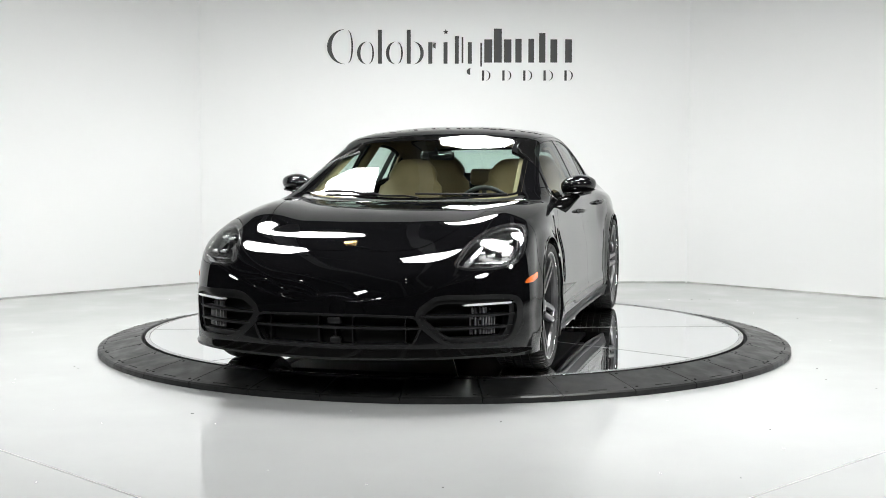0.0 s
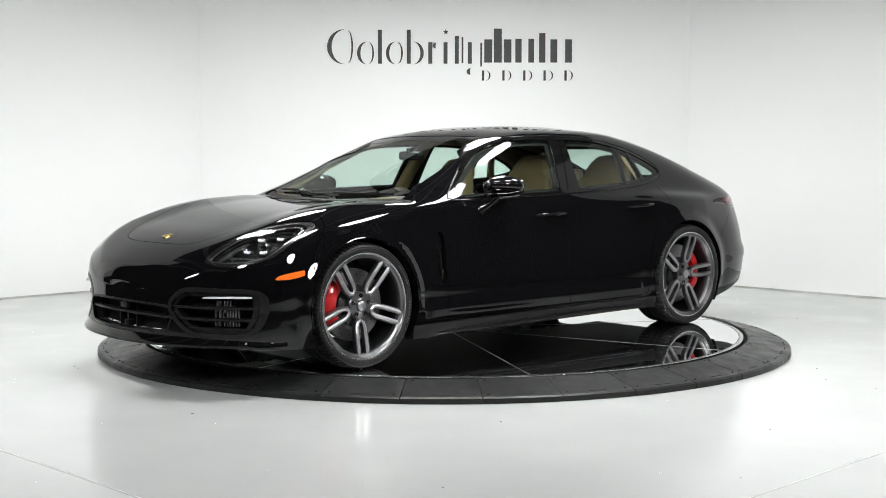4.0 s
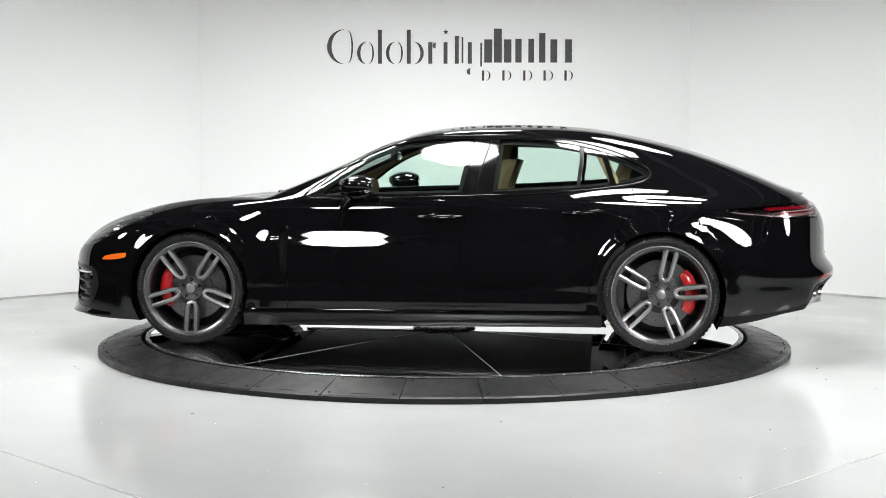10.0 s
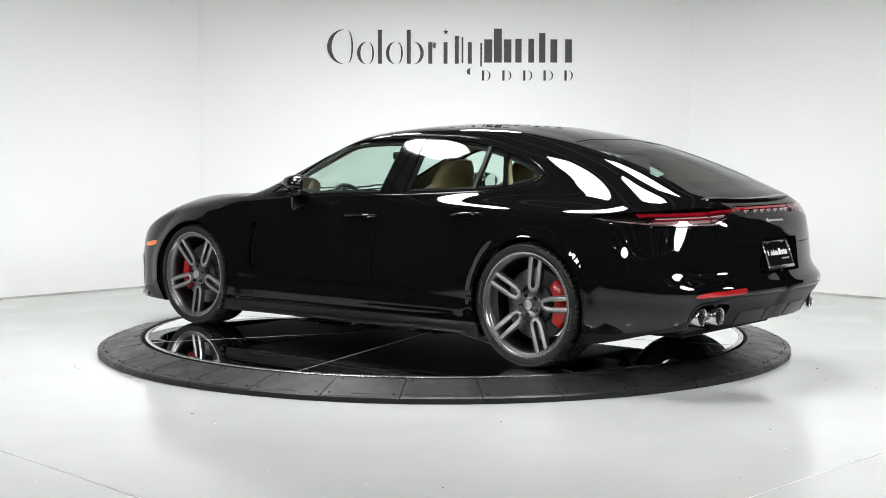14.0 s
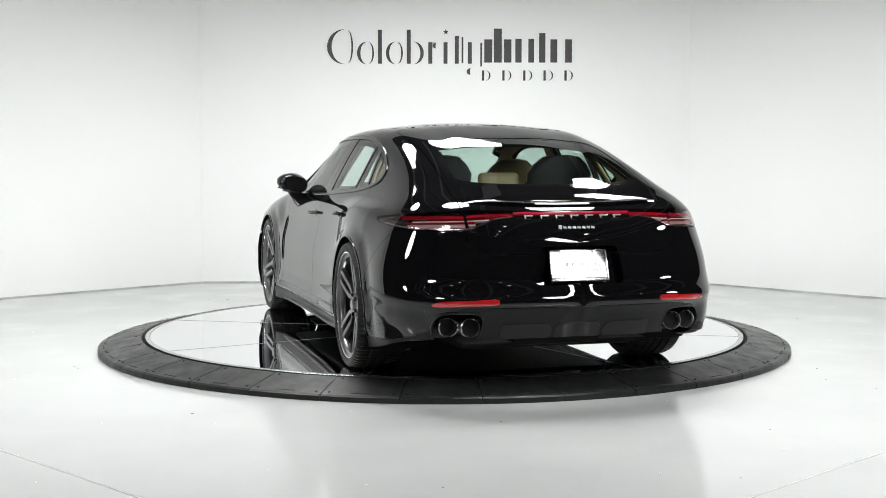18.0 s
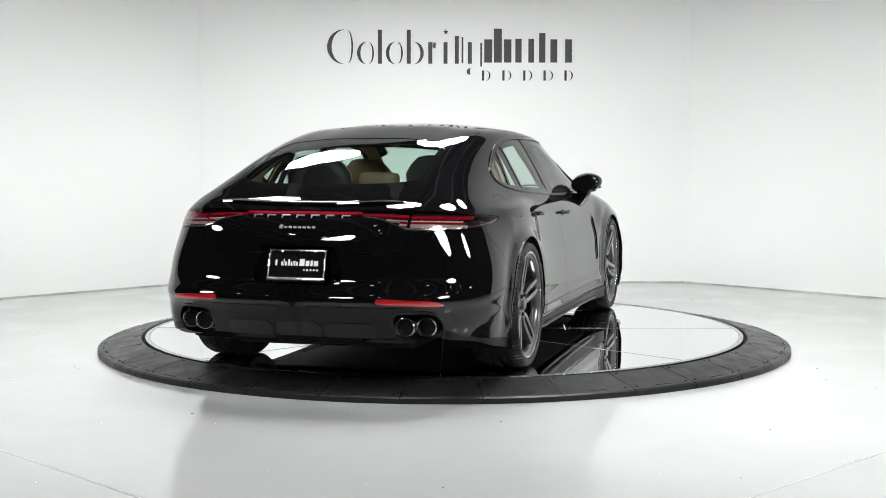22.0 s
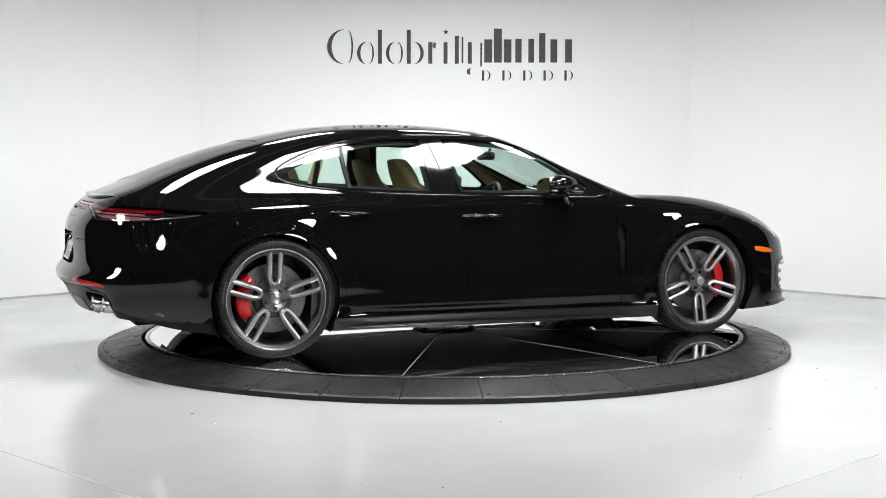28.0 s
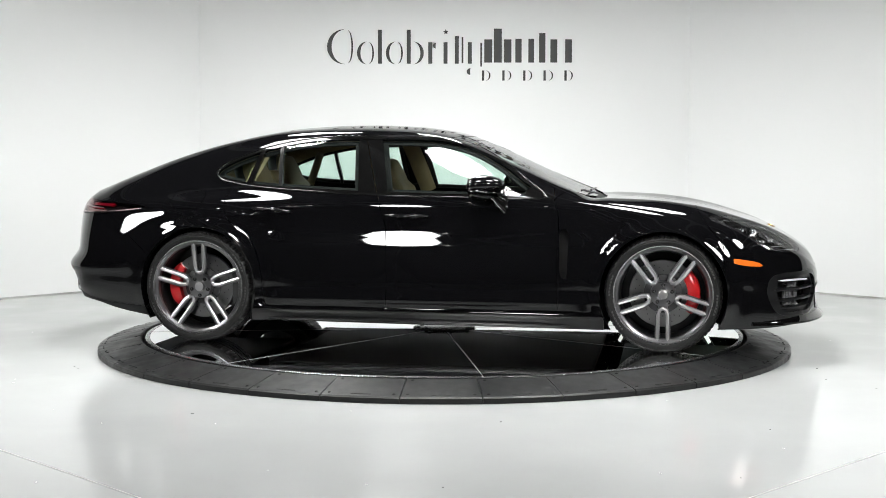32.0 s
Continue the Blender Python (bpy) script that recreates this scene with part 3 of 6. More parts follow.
def clip(mesh, field):
    """Keep the part of a triangle mesh in which field(points) is negative, cut cleanly along its zero line."""
    V, N, T = mesh
    if len(T) == 0:
        return mesh
    g = field(V)
    g = np.where(np.abs(g) < 1e-6, 1e-6, g)
    inside = (g < 0)[T]
    count = inside.sum(1)
    keep = [T[count == 3]]
    newV, newN, base = [], [], len(V)
    for want, tris in ((1, T[count == 1]), (2, T[count == 2])):
        if len(tris) == 0:
            continue
        odd = np.argmax((g < 0)[tris] == (want == 1), axis=1)
        r = np.arange(len(tris))
        a, b, c = tris[r, odd], tris[r, (odd + 1) % 3], tris[r, (odd + 2) % 3]

        def cross(p, q):
            t = (g[p] / (g[p] - g[q]))[:, None]
            return V[p] + (V[q] - V[p]) * t, N[p] + (N[q] - N[p]) * t
        (v1, n1), (v2, n2) = cross(a, b), cross(a, c)
        i1 = base + np.arange(len(tris))
        i2 = i1 + len(tris)
        base += 2 * len(tris)
        newV += [v1, v2]
        newN += [n1, n2]
        if want == 1:
            keep.append(np.stack([a, i1, i2], 1))
        else:
            keep += [np.stack([i1, b, c], 1), np.stack([i1, c, i2], 1)]
    V2 = np.concatenate([V] + newV)
    N2 = np.concatenate([N] + newN)
    T2 = np.concatenate(keep)
    key = np.round(V2 * 20000).astype(np.int64)
    used = np.unique(T2)
    _, first, inv = np.unique(key[used], axis=0, return_index=True, return_inverse=True)
    inv = inv.reshape(-1)
    remap = np.zeros(len(V2), int)
    remap[used] = inv
    V3, N3, T3 = V2[used[first]], N2[used[first]], remap[T2]
    ok = (T3[:, 0] != T3[:, 1]) & (T3[:, 1] != T3[:, 2]) & (T3[:, 0] != T3[:, 2])
    N3 = N3 / (np.linalg.norm(N3, axis=1, keepdims=True) + 1e-12)
    return V3, N3, T3[ok]


def refine(mesh, times=1):
    """Split every triangle into four, so that narrow strips can be cut from the mesh."""
    V, N, T = mesh
    for _ in range(times):
        e = np.concatenate([T[:, [0, 1]], T[:, [1, 2]], T[:, [2, 0]]])
        lo, hi = e.min(1), e.max(1)
        _, first, inv = np.unique(lo * (len(V) + 1) + hi, return_index=True, return_inverse=True)
        a, b = lo[first], hi[first]
        m = (inv.reshape(-1) + len(V)).reshape(3, -1)
        n = N[a] + N[b]
        V = np.concatenate([V, (V[a] + V[b]) / 2])
        N = np.concatenate([N, n / (np.linalg.norm(n, axis=1, keepdims=True) + 1e-12)])
        T = np.concatenate([np.stack([T[:, 0], m[0], m[2]], 1), np.stack([m[0], T[:, 1], m[1]], 1), np.stack([m[2], m[1], T[:, 2]], 1), np.stack([m[0], m[1], m[2]], 1)])
    return V, N, T


def minus(mesh, field, gap=0.0):
    return clip(mesh, lambda p: -field(p) + gap)


def shell(name, mesh, mat, parent, label="", offset=0.0, depth=0.012, smooth=True):
    """Build a skin piece as an object, moved along its normals by offset and turned in at its edges by depth."""
    V, N, T = mesh
    V = V + N * offset
    e = np.concatenate([T[:, [0, 1]], T[:, [1, 2]], T[:, [2, 0]]])
    code = e.min(1) * (len(V) + 1) + e.max(1)
    _, first, cnt = np.unique(code, return_index=True, return_counts=True)
    rim = e[first[cnt == 1]]
    faces, verts, norms = T, V, N
    if depth and len(rim):
        a, b = rim[:, 0], rim[:, 1]
        d = V[b] - V[a]
        side = np.cross(d, N[a] + N[b])
        side /= np.linalg.norm(side, axis=1, keepdims=True) + 1e-12
        k = len(V) + np.arange(len(rim))
        m = len(rim)
        verts = np.concatenate([V, V[a], V[b], V[b] - N[b] * depth, V[a] - N[a] * depth])
        norms = np.concatenate([N, side, side, side, side])
        faces = np.concatenate([T, np.stack([k + m, k, k + 3 * m], 1), np.stack([k + m, k + 3 * m, k + 2 * m], 1)])
    me = bpy.data.meshes.new(name)
    me.from_pydata(verts.tolist(), [], faces.tolist())
    me.materials.append(mat)
    me.polygons.foreach_set("use_smooth", [True] * len(me.polygons))
    me.normals_split_custom_set_from_vertices(norms.tolist())
    ob = new(name, me)
    ob.parent = parent
    if label:
        tagged(ob, label)
    return ob


def outline(points, steps=8, closed=True):
    """A smooth closed line through a few 2D points; a point given as (x, y, 1) stays a sharp corner."""
    n = len(points)
    out = []
    for i in range(n if closed else n - 1):
        p0, p1, p2, p3 = (points[(i + k) % n] if closed else points[min(max(i + k, 0), n - 1)] for k in (-1, 0, 1, 2))
        a, b = Vector(p1[:2]), Vector(p2[:2])
        l = (b - a).length
        ta = (b - a) if len(p1) > 2 else (b - Vector(p0[:2])).normalized() * l
        tb = (b - a) if len(p2) > 2 else (Vector(p3[:2]) - a).normalized() * l
        for k in range(steps):
            t = k / steps
            out.append((1 + 2 * t) * (1 - t) ** 2 * a + t * (1 - t) ** 2 * ta + t * t * (3 - 2 * t) * b + t * t * (t - 1) * tb)
    if not closed:
        out.append(Vector(points[-1][:2]))
    return np.array([tuple(v) for v in out])


def within(poly, axes, grow=0.0, when=None):
    """A field, negative inside the closed line poly drawn over two axes of car space (metres of distance)."""
    a, b = poly, np.roll(poly, -1, 0)
    lo, hi = poly.min(0) - 0.3, poly.max(0) + 0.3

    def field(P):
        q = P[:, axes]
        out = np.full(len(q), 0.3)
        sel = np.where((q > lo).all(1) & (q < hi).all(1))[0]
        for part_ in np.array_split(sel, max(1, len(sel) // 4000)):
            c = q[part_][:, None]
            d = b - a
            t = np.clip(((c - a) * d).sum(2) / ((d * d).sum(1) + 1e-12), 0, 1)
            dist = np.linalg.norm(c - a - d * t[..., None], axis=2).min(1)
            up = (a[:, 1] <= c[..., 1]) != (b[:, 1] <= c[..., 1])
            cut = a[:, 0] + (c[..., 1] - a[:, 1]) / np.where(np.abs(d[:, 1]) < 1e-12, 1e-12, d[:, 1]) * d[:, 0]
            odd = ((up & (c[..., 0] < cut)).sum(1) % 2) == 1
            out[part_] = np.where(odd, -dist, dist)
        out = out - grow
        if when is not None:
            out = np.where(when(P), out, 0.3)
        return out
    return field


def left(P):
    return P[:, 1] > 0


def right(P):
    return P[:, 1] < 0


def flipped(field):
    """The same field on the car's other side."""
    return lambda P: field(P * np.array([1, -1, 1.0]))


AXLE_F, AXLE_R, TRACK_F, TRACK_R, HUB_Z, TYRE_R = 1.475, -1.475, 0.960, 0.980, 0.354, 0.358


def circle_cut(x, z, r):
    return lambda P: np.where(np.abs(P[:, 1]) > 0.55, np.hypot(P[:, 0] - x, P[:, 2] - z) - r, 0.3)


# ---- materials of the car ----
GUNMETAL = material("gunmetal_rim", (0.15, 0.15, 0.154), 0.28, metal=0.9)
RIM_DARK = material("dark_rim_barrel", (0.045, 0.045, 0.047), 0.34, metal=0.85)
MACHINED = material("machined_rim_face", (0.36, 0.36, 0.365), 0.32, metal=0.95)
BRIGHT_LIP = material("bright_rim_edge", (0.75, 0.75, 0.755), 0.22, metal=1.0)
HAT = material("dark_disc_hat", (0.05, 0.05, 0.052), 0.5, metal=0.6)
BRAKE = material("brake_disc_steel", (0.23, 0.23, 0.233), 0.28, metal=1.0)
CALIPER = material("red_caliper_paint", (0.55, 0.012, 0.015), 0.28, coat=0.5)
AMBER = material("amber_marker_lens", (0.85, 0.16, 0.015), 0.15, coat=1.0)
RED_LENS = material("red_lamp_lens", (0.26, 0.006, 0.018), 0.12, coat=0.5)
RED_REFLECTOR = material("red_reflector", (0.33, 0.008, 0.010), 0.2, coat=1.0)
LAMP_WHITE = material("pale_lamp_strip", (0.72, 0.73, 0.74), 0.18, coat=1.0)
LAMP_SILVER = material("lamp_bezel_silver", (0.62, 0.62, 0.63), 0.25, metal=1.0)
FIN_GREY = material("intake_fin_grey", (0.15, 0.15, 0.155), 0.4)
SMOKE_STRIP = material("smoked_clear_strip", (0.40, 0.30, 0.30), 0.2, coat=0.6)
LAMP_GREY = material("lamp_panel_grey", (0.50, 0.50, 0.51), 0.3)
LAMP_DARK = material("lamp_housing_black", (0.012, 0.012, 0.013), 0.25)
LAMP_SHADE = material("lamp_housing_dark_metal", (0.022, 0.022, 0.023), 0.25, metal=0.3)
LENS = glass("clear_lamp_lens", (0.95, 0.95, 0.95), 1.5)
SMOKED = glass("smoked_lamp_lens", (0.80, 0.70, 0.70), 1.4)
TAN = material("tan_leather", (0.30, 0.235, 0.125), 0.5)
mottle(TAN, 9, (0.215, 0.165, 0.083), (0.265, 0.207, 0.107))
bumpy(TAN, 500, 0.15, 0.002)
TAN_CLOTH = material("tan_headliner", (0.20, 0.16, 0.088), 0.85)
mottle(TAN_CLOTH, 30, (0.185, 0.147, 0.08), (0.215, 0.173, 0.096))
DASH = material("black_dash_leather", (0.012, 0.012, 0.012), 0.55)
GOLD = material("gold_badge", (0.75, 0.48, 0.16), 0.25, metal=1.0)
PLATE_BLACK = material("plate_black", (0.006, 0.006, 0.006), 0.05)
EMBLEM = material("bright_emblem_chrome", (0.46, 0.46, 0.47), 0.28, metal=0.5)
PLATE_WHITE = material("plate_white", (0.8, 0.8, 0.8), 0.4)
SEAM = material("dark_groove", (0.004, 0.004, 0.004), 0.8)


# ---- the car ----
def band(z0, z1):
    """A field, negative between two heights."""
    return lambda P: np.maximum(z0 - P[:, 2], P[:, 2] - z1)


def both(*fields):
    """Inside all of the fields."""
    return lambda P: np.max([f(P) for f in fields], axis=0)


def either(*fields):
    """Inside any of the fields."""
    return lambda P: np.min([f(P) for f in fields], axis=0)


def mirrored(points):
    """A half outline, drawn from centre line to centre line on the left, closed on the right."""
    return list(points) + [(p[0], -p[1], *p[2:]) for p in reversed(points) if abs(p[1]) > 1e-6]


def ahead(x):
    return lambda P: P[:, 0] > x


def behind(x):
    return lambda P: P[:, 0] < x


SIDE, TOPV, FRONT = [0, 2], [0, 1], [1, 2]

WINDOWS = outline([(0.80, 0.936, 1), (0.645, 1.022), (0.478, 1.143), (0.307, 1.240), (0.134, 1.288), (-0.04, 1.305), (-0.35, 1.310), (-0.604, 1.308), (-0.765, 1.299),
                   (-0.926, 1.276), (-1.086, 1.240), (-1.243, 1.190), (-1.367, 1.132), (-1.415, 1.085), (-1.37, 1.048), (-1.218, 1.016), (-1.06, 0.997),
                   (-0.744, 0.978), (-0.43, 0.963), (-0.12, 0.955), (0.304, 0.944), (0.574, 0.936)], 6)
FRONT_DOOR = outline([(0.80, 1.0, 1), (0.808, 0.92, 1), (0.833, 0.83), (0.836, 0.65, 1), (0.838, 0.45, 1), (0.84, 0.225, 1), (-0.245, 0.237, 1), (-0.243, 0.45),
                      (-0.255, 0.738), (-0.287, 0.855), (-0.315, 0.96), (-0.33, 1.0, 1)], 6)
REAR_DOOR = outline([(-0.33, 1.0, 1), (-0.315, 0.96), (-0.287, 0.855), (-0.255, 0.738), (-0.243, 0.45), (-0.245, 0.237, 1), (-1.03, 0.247, 1), (-1.04, 0.33), (-1.07, 0.53),
                     (-1.15, 0.70), (-1.255, 0.765), (-1.295, 0.82), (-1.31, 0.93), (-1.285, 1.02), (-1.22, 1.06, 1)], 6)
FENDER = outline([(0.84, 0.225, 1), (0.838, 0.45, 1), (0.836, 0.65, 1), (0.833, 0.83), (0.808, 0.92), (0.83, 0.948, 1), (0.96, 1.02, 1), (1.6, 1.02, 1), (1.70, 0.82, 1),
                  (1.78, 0.72), (1.83, 0.655, 1), (1.84, 0.35, 1), (1.1, 0.12, 1)], 6)
HOOD = outline(mirrored([(2.246, 0.0), (2.243, 0.2), (2.226, 0.33), (2.185, 0.41), (2.10, 0.475), (1.95, 0.535), (1.74, 0.60), (1.4, 0.665), (1.05, 0.715),
                         (1.0, 0.70), (1.035, 0.55), (1.07, 0.3), (1.085, 0.0)]), 6)
COWL = outline(mirrored([(1.085, 0.0), (1.07, 0.3), (1.035, 0.55), (1.0, 0.70), (0.95, 0.715, 1), (0.93, 0.69, 1), (0.965, 0.62), (1.005, 0.3), (1.02, 0.0)]), 6)
WINDSCREEN = outline(mirrored([(1.02, 0.0), (1.005, 0.3), (0.965, 0.62), (0.93, 0.682, 1), (0.6, 0.652), (0.3, 0.622), (0.125, 0.602, 1), (0.115, 0.575, 1), (0.155, 0.3), (0.168, 0.0)]), 6)
ROOF_GLASS = outline(mirrored([(0.02, 0.0), (0.01, 0.3), (-0.04, 0.52), (-0.08, 0.545), (-0.4, 0.552), (-0.76, 0.545), (-0.83, 0.52), (-0.95, 0.3), (-0.99, 0.0)]), 6)
REAR_GLASS = outline(mirrored([(-1.45, 0.0), (-1.44, 0.25), (-1.45, 0.43), (-1.51, 0.49), (-1.75, 0.522), (-2.0, 0.54), (-2.09, 0.525), (-2.18, 0.33), (-2.21, 0.0)]), 6)
GATE_TOP = outline(mirrored([(-1.06, 0.0), (-1.03, 0.3), (-0.98, 0.50), (-1.05, 0.565, 1), (-1.5, 0.562), (-1.9, 0.572), (-2.2, 0.585), (-2.36, 0.575, 1), (-2.7, 0.56, 1), (-2.75, 0.0, 1)]), 6)
GATE_BACK = outline(mirrored([(1.1, 0.0, 1), (1.1, 0.56, 1), (0.80, 0.572, 1), (0.745, 0.56), (0.712, 0.515), (0.702, 0.40), (0.704, 0.0)]), 6)[:, ::-1]
HEADLAMP = outline([(0.592, 0.640), (0.607, 0.702), (0.644, 0.768), (0.691, 0.806), (0.757, 0.832), (0.822, 0.836), (0.872, 0.808), (0.895, 0.762), (0.904, 0.70),
                    (0.884, 0.645), (0.822, 0.618), (0.723, 0.612), (0.635, 0.617)], 8)
INTAKE = outline([(0.444, 0.385), (0.509, 0.455), (0.565, 0.470), (0.72, 0.468), (0.862, 0.460), (0.885, 0.425), (0.874, 0.315), (0.838, 0.256), (0.72, 0.250), (0.59, 0.254), (0.506, 0.305)], 8)
GRILLE = outline(mirrored([(0.384, 0.0), (0.382, 0.25), (0.378, 0.425, 1), (0.340, 0.445, 1), (0.246, 0.405, 1), (0.240, 0.2), (0.240, 0.0)]), 6)[:, ::-1]
MARKER = outline([(2.062, 0.534), (2.035, 0.558), (1.895, 0.580), (1.877, 0.572), (1.905, 0.548)], 6)
SIDE_VENT = outline([(0.898, 0.735), (0.87, 0.750), (0.843, 0.728), (0.845, 0.60), (0.846, 0.47), (0.868, 0.440), (0.888, 0.445), (0.896, 0.59)], 6)
TAIL_LAMP = outline([(0.30, 0.915), (0.44, 0.919), (0.56, 0.919), (0.69, 0.911), (0.80, 0.897), (0.866, 0.880), (0.892, 0.862), (0.886, 0.842), (0.85, 0.828), (0.80, 0.821), (0.68, 0.819),
                     (0.565, 0.822), (0.48, 0.850), (0.42, 0.872), (0.30, 0.893)], 6)
LIGHT_BAR = outline([(-0.32, 0.917, 1), (0.32, 0.917, 1), (0.32, 0.872, 1), (0, 0.870), (-0.32, 0.872, 1)], 4)
EXHAUST_HOLE = outline([(0.50, 0.335), (0.515, 0.395), (0.60, 0.405), (0.70, 0.395), (0.735, 0.335), (0.71, 0.262), (0.60, 0.252), (0.52, 0.265)], 6)
REFLECTOR = outline([(0.752, 0.441), (0.745, 0.455), (0.702, 0.469), (0.56, 0.477), (0.445, 0.482), (0.425, 0.470), (0.444, 0.455), (0.60, 0.448)], 6)
FUEL_FLAP = outline([(-1.46, 0.93), (-1.48, 0.965), (-1.56, 0.975), (-1.66, 0.965), (-1.68, 0.93), (-1.665, 0.87), (-1.57, 0.855), (-1.475, 0.87)], 6)
PLATE_RECESS = outline([(-0.19, 0.738, 1), (0.19, 0.738, 1), (0.205, 0.73), (0.245, 0.58), (0.235, 0.552), (0.21, 0.545, 1), (-0.21, 0.545, 1), (-0.235, 0.552), (-0.245, 0.58), (-0.205, 0.73)], 4)
DIFFUSER_TOP = spline([(-1.80, 0.222), (-2.05, 0.238), (-2.24, 0.264), (-2.35, 0.295), (-2.42, 0.345), (-2.47, 0.405), (-2.51, 0.432), (-2.8, 0.432)])


def find(mesh, axes, a, b, when):
    """The place and normal of the skin where it shows the point (a, b) over two axes."""
    V, N, _ = mesh
    d = np.hypot(V[:, axes[0]] - a, V[:, axes[1]] - b) + np.where(when(V), 0, 9)
    i = int(np.argmin(d))
    return Vector(V[i]), Vector(N[i])


def on_skin(mesh, axes, a, b, when, up=(0, 0, 1)):
    """A pose on the skin: z along the normal, y up."""
    p, n = find(mesh, axes, a, b, when)
    x = Vector(up).cross(n).normalized()
    y = n.cross(x)
    m = Matrix((x, y, n)).transposed().to_4x4()
    m.translation = p
    return m


def wheel_meshes():
    """The meshes of one wheel, axis along z, outer face upward, spokes from the x axis."""
    made = {}

    def keep(name, bm, mat, smooth=35):
        ob = part(name, bm, mat, smooth=smooth)
        made[name] = ob.data
        bpy.data.objects.remove(ob)
    # tyre with grooves round it and cuts across its shoulders
    n = 288
    prof = [(0.292, -0.006), (0.2965, 0.003), (0.3015, 0.009), (0.3045, 0.0085), (0.307, 0.0125), (0.318, 0.0165), (0.3265, 0.0168), (0.3285, 0.0148), (0.333, 0.0145), (0.335, 0.0158), (0.341, 0.0125), (0.347, 0.006), (0.352, -0.006), (0.3555, -0.020), (0.3565, -0.036),
            (0.3575, -0.058), (0.350, -0.059), (0.350, -0.067), (0.358, -0.068), (0.358, -0.104), (0.350, -0.105), (0.350, -0.115), (0.358, -0.116), (0.358, -0.152), (0.350, -0.153),
            (0.350, -0.163), (0.358, -0.164), (0.3575, -0.200), (0.350, -0.201), (0.350, -0.209), (0.3565, -0.210), (0.353, -0.245), (0.340, -0.262), (0.300, -0.264), (0.29, -0.24)]
    bm = bmesh.new()
    rings = []
    for k in range(n):
        a = 2 * math.pi * k / n
        cut = (k % 4) == 0
        ring = []
        for i, (r, h) in enumerate(prof):
            if cut and 11 <= i <= 15 or cut and 27 <= i <= 31:
                r -= 0.006
            if cut and i in (18, 19, 22, 23):
                r -= 0.002
            ring.append(bm.verts.new((r * math.cos(a), r * math.sin(a), h)))
        rings.append(ring)
    for k in range(n):
        p, q = rings[k], rings[(k + 1) % n]
        for i in range(len(prof) - 1):
            bm.faces.new((p[i], q[i], q[i + 1], p[i + 1]))
    keep("tyre", bm, RUBBER, 28)
    bm = bmesh.new()
    box(bm, (0.010, 0.013, 0.0016), (0.3225, 0, 0.0172), 0.0005)
    keep("sidewall_mark", bm, RUBBER_MARK)
    bm = bmesh.new()
    lathe(bm, [(0.304, -0.012), (0.3055, -0.001), (0.302, 0.006), (0.2965, 0.005), (0.2945, -0.003), (0.289, -0.006), (0.283, -0.010), (0.2815, -0.020), (0.270, -0.028), (0.266, -0.036),
               (0.262, -0.060), (0.255, -0.13), (0.262, -0.22), (0.285, -0.235), (0.285, -0.245), (0.2, -0.245)], 96)
    for f in [f for f in bm.faces if len(f.verts) > 8]:
        bm.faces.remove(f)
    keep("wheel", bm, RIM_DARK, 30)
    bm = bmesh.new()
    lathe(bm, [(0.3062, -0.002), (0.3035, 0.0085), (0.2955, 0.0078), (0.2950, 0.003), (0.303, 0.0035), (0.305, -0.004)], 96, closed=True)
    keep("lip", bm, BRIGHT_LIP, 40)
    bm = bmesh.new()
    lathe(bm, [(0.303, -0.001), (0.2950, 0.0055), (0.290, 0.004), (0.286, -0.002), (0.273, -0.008), (0.269, -0.014), (0.267, -0.030), (0.285, -0.024)], 96, closed=True)
    keep("rim_flange", bm, GUNMETAL, 30)
    # one twin-legged spoke: dark body and machined legs
    bm = bmesh.new()

    def dish(r):
        return -0.034 + 0.030 * min(1, max(0, (r - 0.04) / 0.22)) ** 1.4

    def leg(points, lift, down):
        top = [bm.verts.new((x, y, dish(x) + lift)) for x, y in points]
        low = [bm.verts.new((x, y * 1.04, dish(x) - down)) for x, y in points]
        m = len(points)
        for i in range(m):
            bm.faces.new((low[i], low[(i + 1) % m], top[(i + 1) % m], top[i]))
        return top, low

    def ribbon(inner, outer, lift, down):
        """A U-shaped leg loop between an inner and an outer line with the same number of points."""
        a, b = ([bm.verts.new((x, y, dish(x) + lift)) for x, y in line] for line in (inner, outer))
        c, d = ([bm.verts.new((x, y, dish(x) - down)) for x, y in line] for line in (inner, outer))
        for i in range(len(inner) - 1):
            bm.faces.new((a[i], a[i + 1], b[i + 1], b[i]))
            bm.faces.new((b[i], b[i + 1], d[i + 1], d[i]))
            bm.faces.new((c[i], c[i + 1], a[i + 1], a[i]))
            bm.faces.new((d[i], d[i + 1], c[i + 1], c[i]))
        for i in (0, len(inner) - 1):
            bm.faces.new((a[i], b[i], d[i], c[i]))
    inner = [(0.287, -0.0180), (0.24, -0.0178), (0.18, -0.0170), (0.122, -0.0155), (0.104, -0.0100), (0.098, 0.0), (0.104, 0.0100), (0.122, 0.0155), (0.18, 0.0170), (0.24, 0.0178), (0.287, 0.0180)]
    outer = [(0.290, -0.0475), (0.24, -0.0475), (0.18, -0.0470), (0.125, -0.0450), (0.090, -0.032), (0.066, 0.0), (0.090, 0.032), (0.125, 0.0450), (0.18, 0.0470), (0.24, 0.0475), (0.290, 0.0475)]
    ribbon(inner, outer, -0.004, 0.032)
    hub = [(0.055, -0.016), (0.10, -0.036), (0.10, 0.036), (0.055, 0.016)]
    top, low = leg(hub, -0.010, 0.03)
    bm.faces.new(top)
    keep("spoke", bm, GUNMETAL, 30)
    bm = bmesh.new()
    inner = [(x, y * 1.05) for x, y in inner]
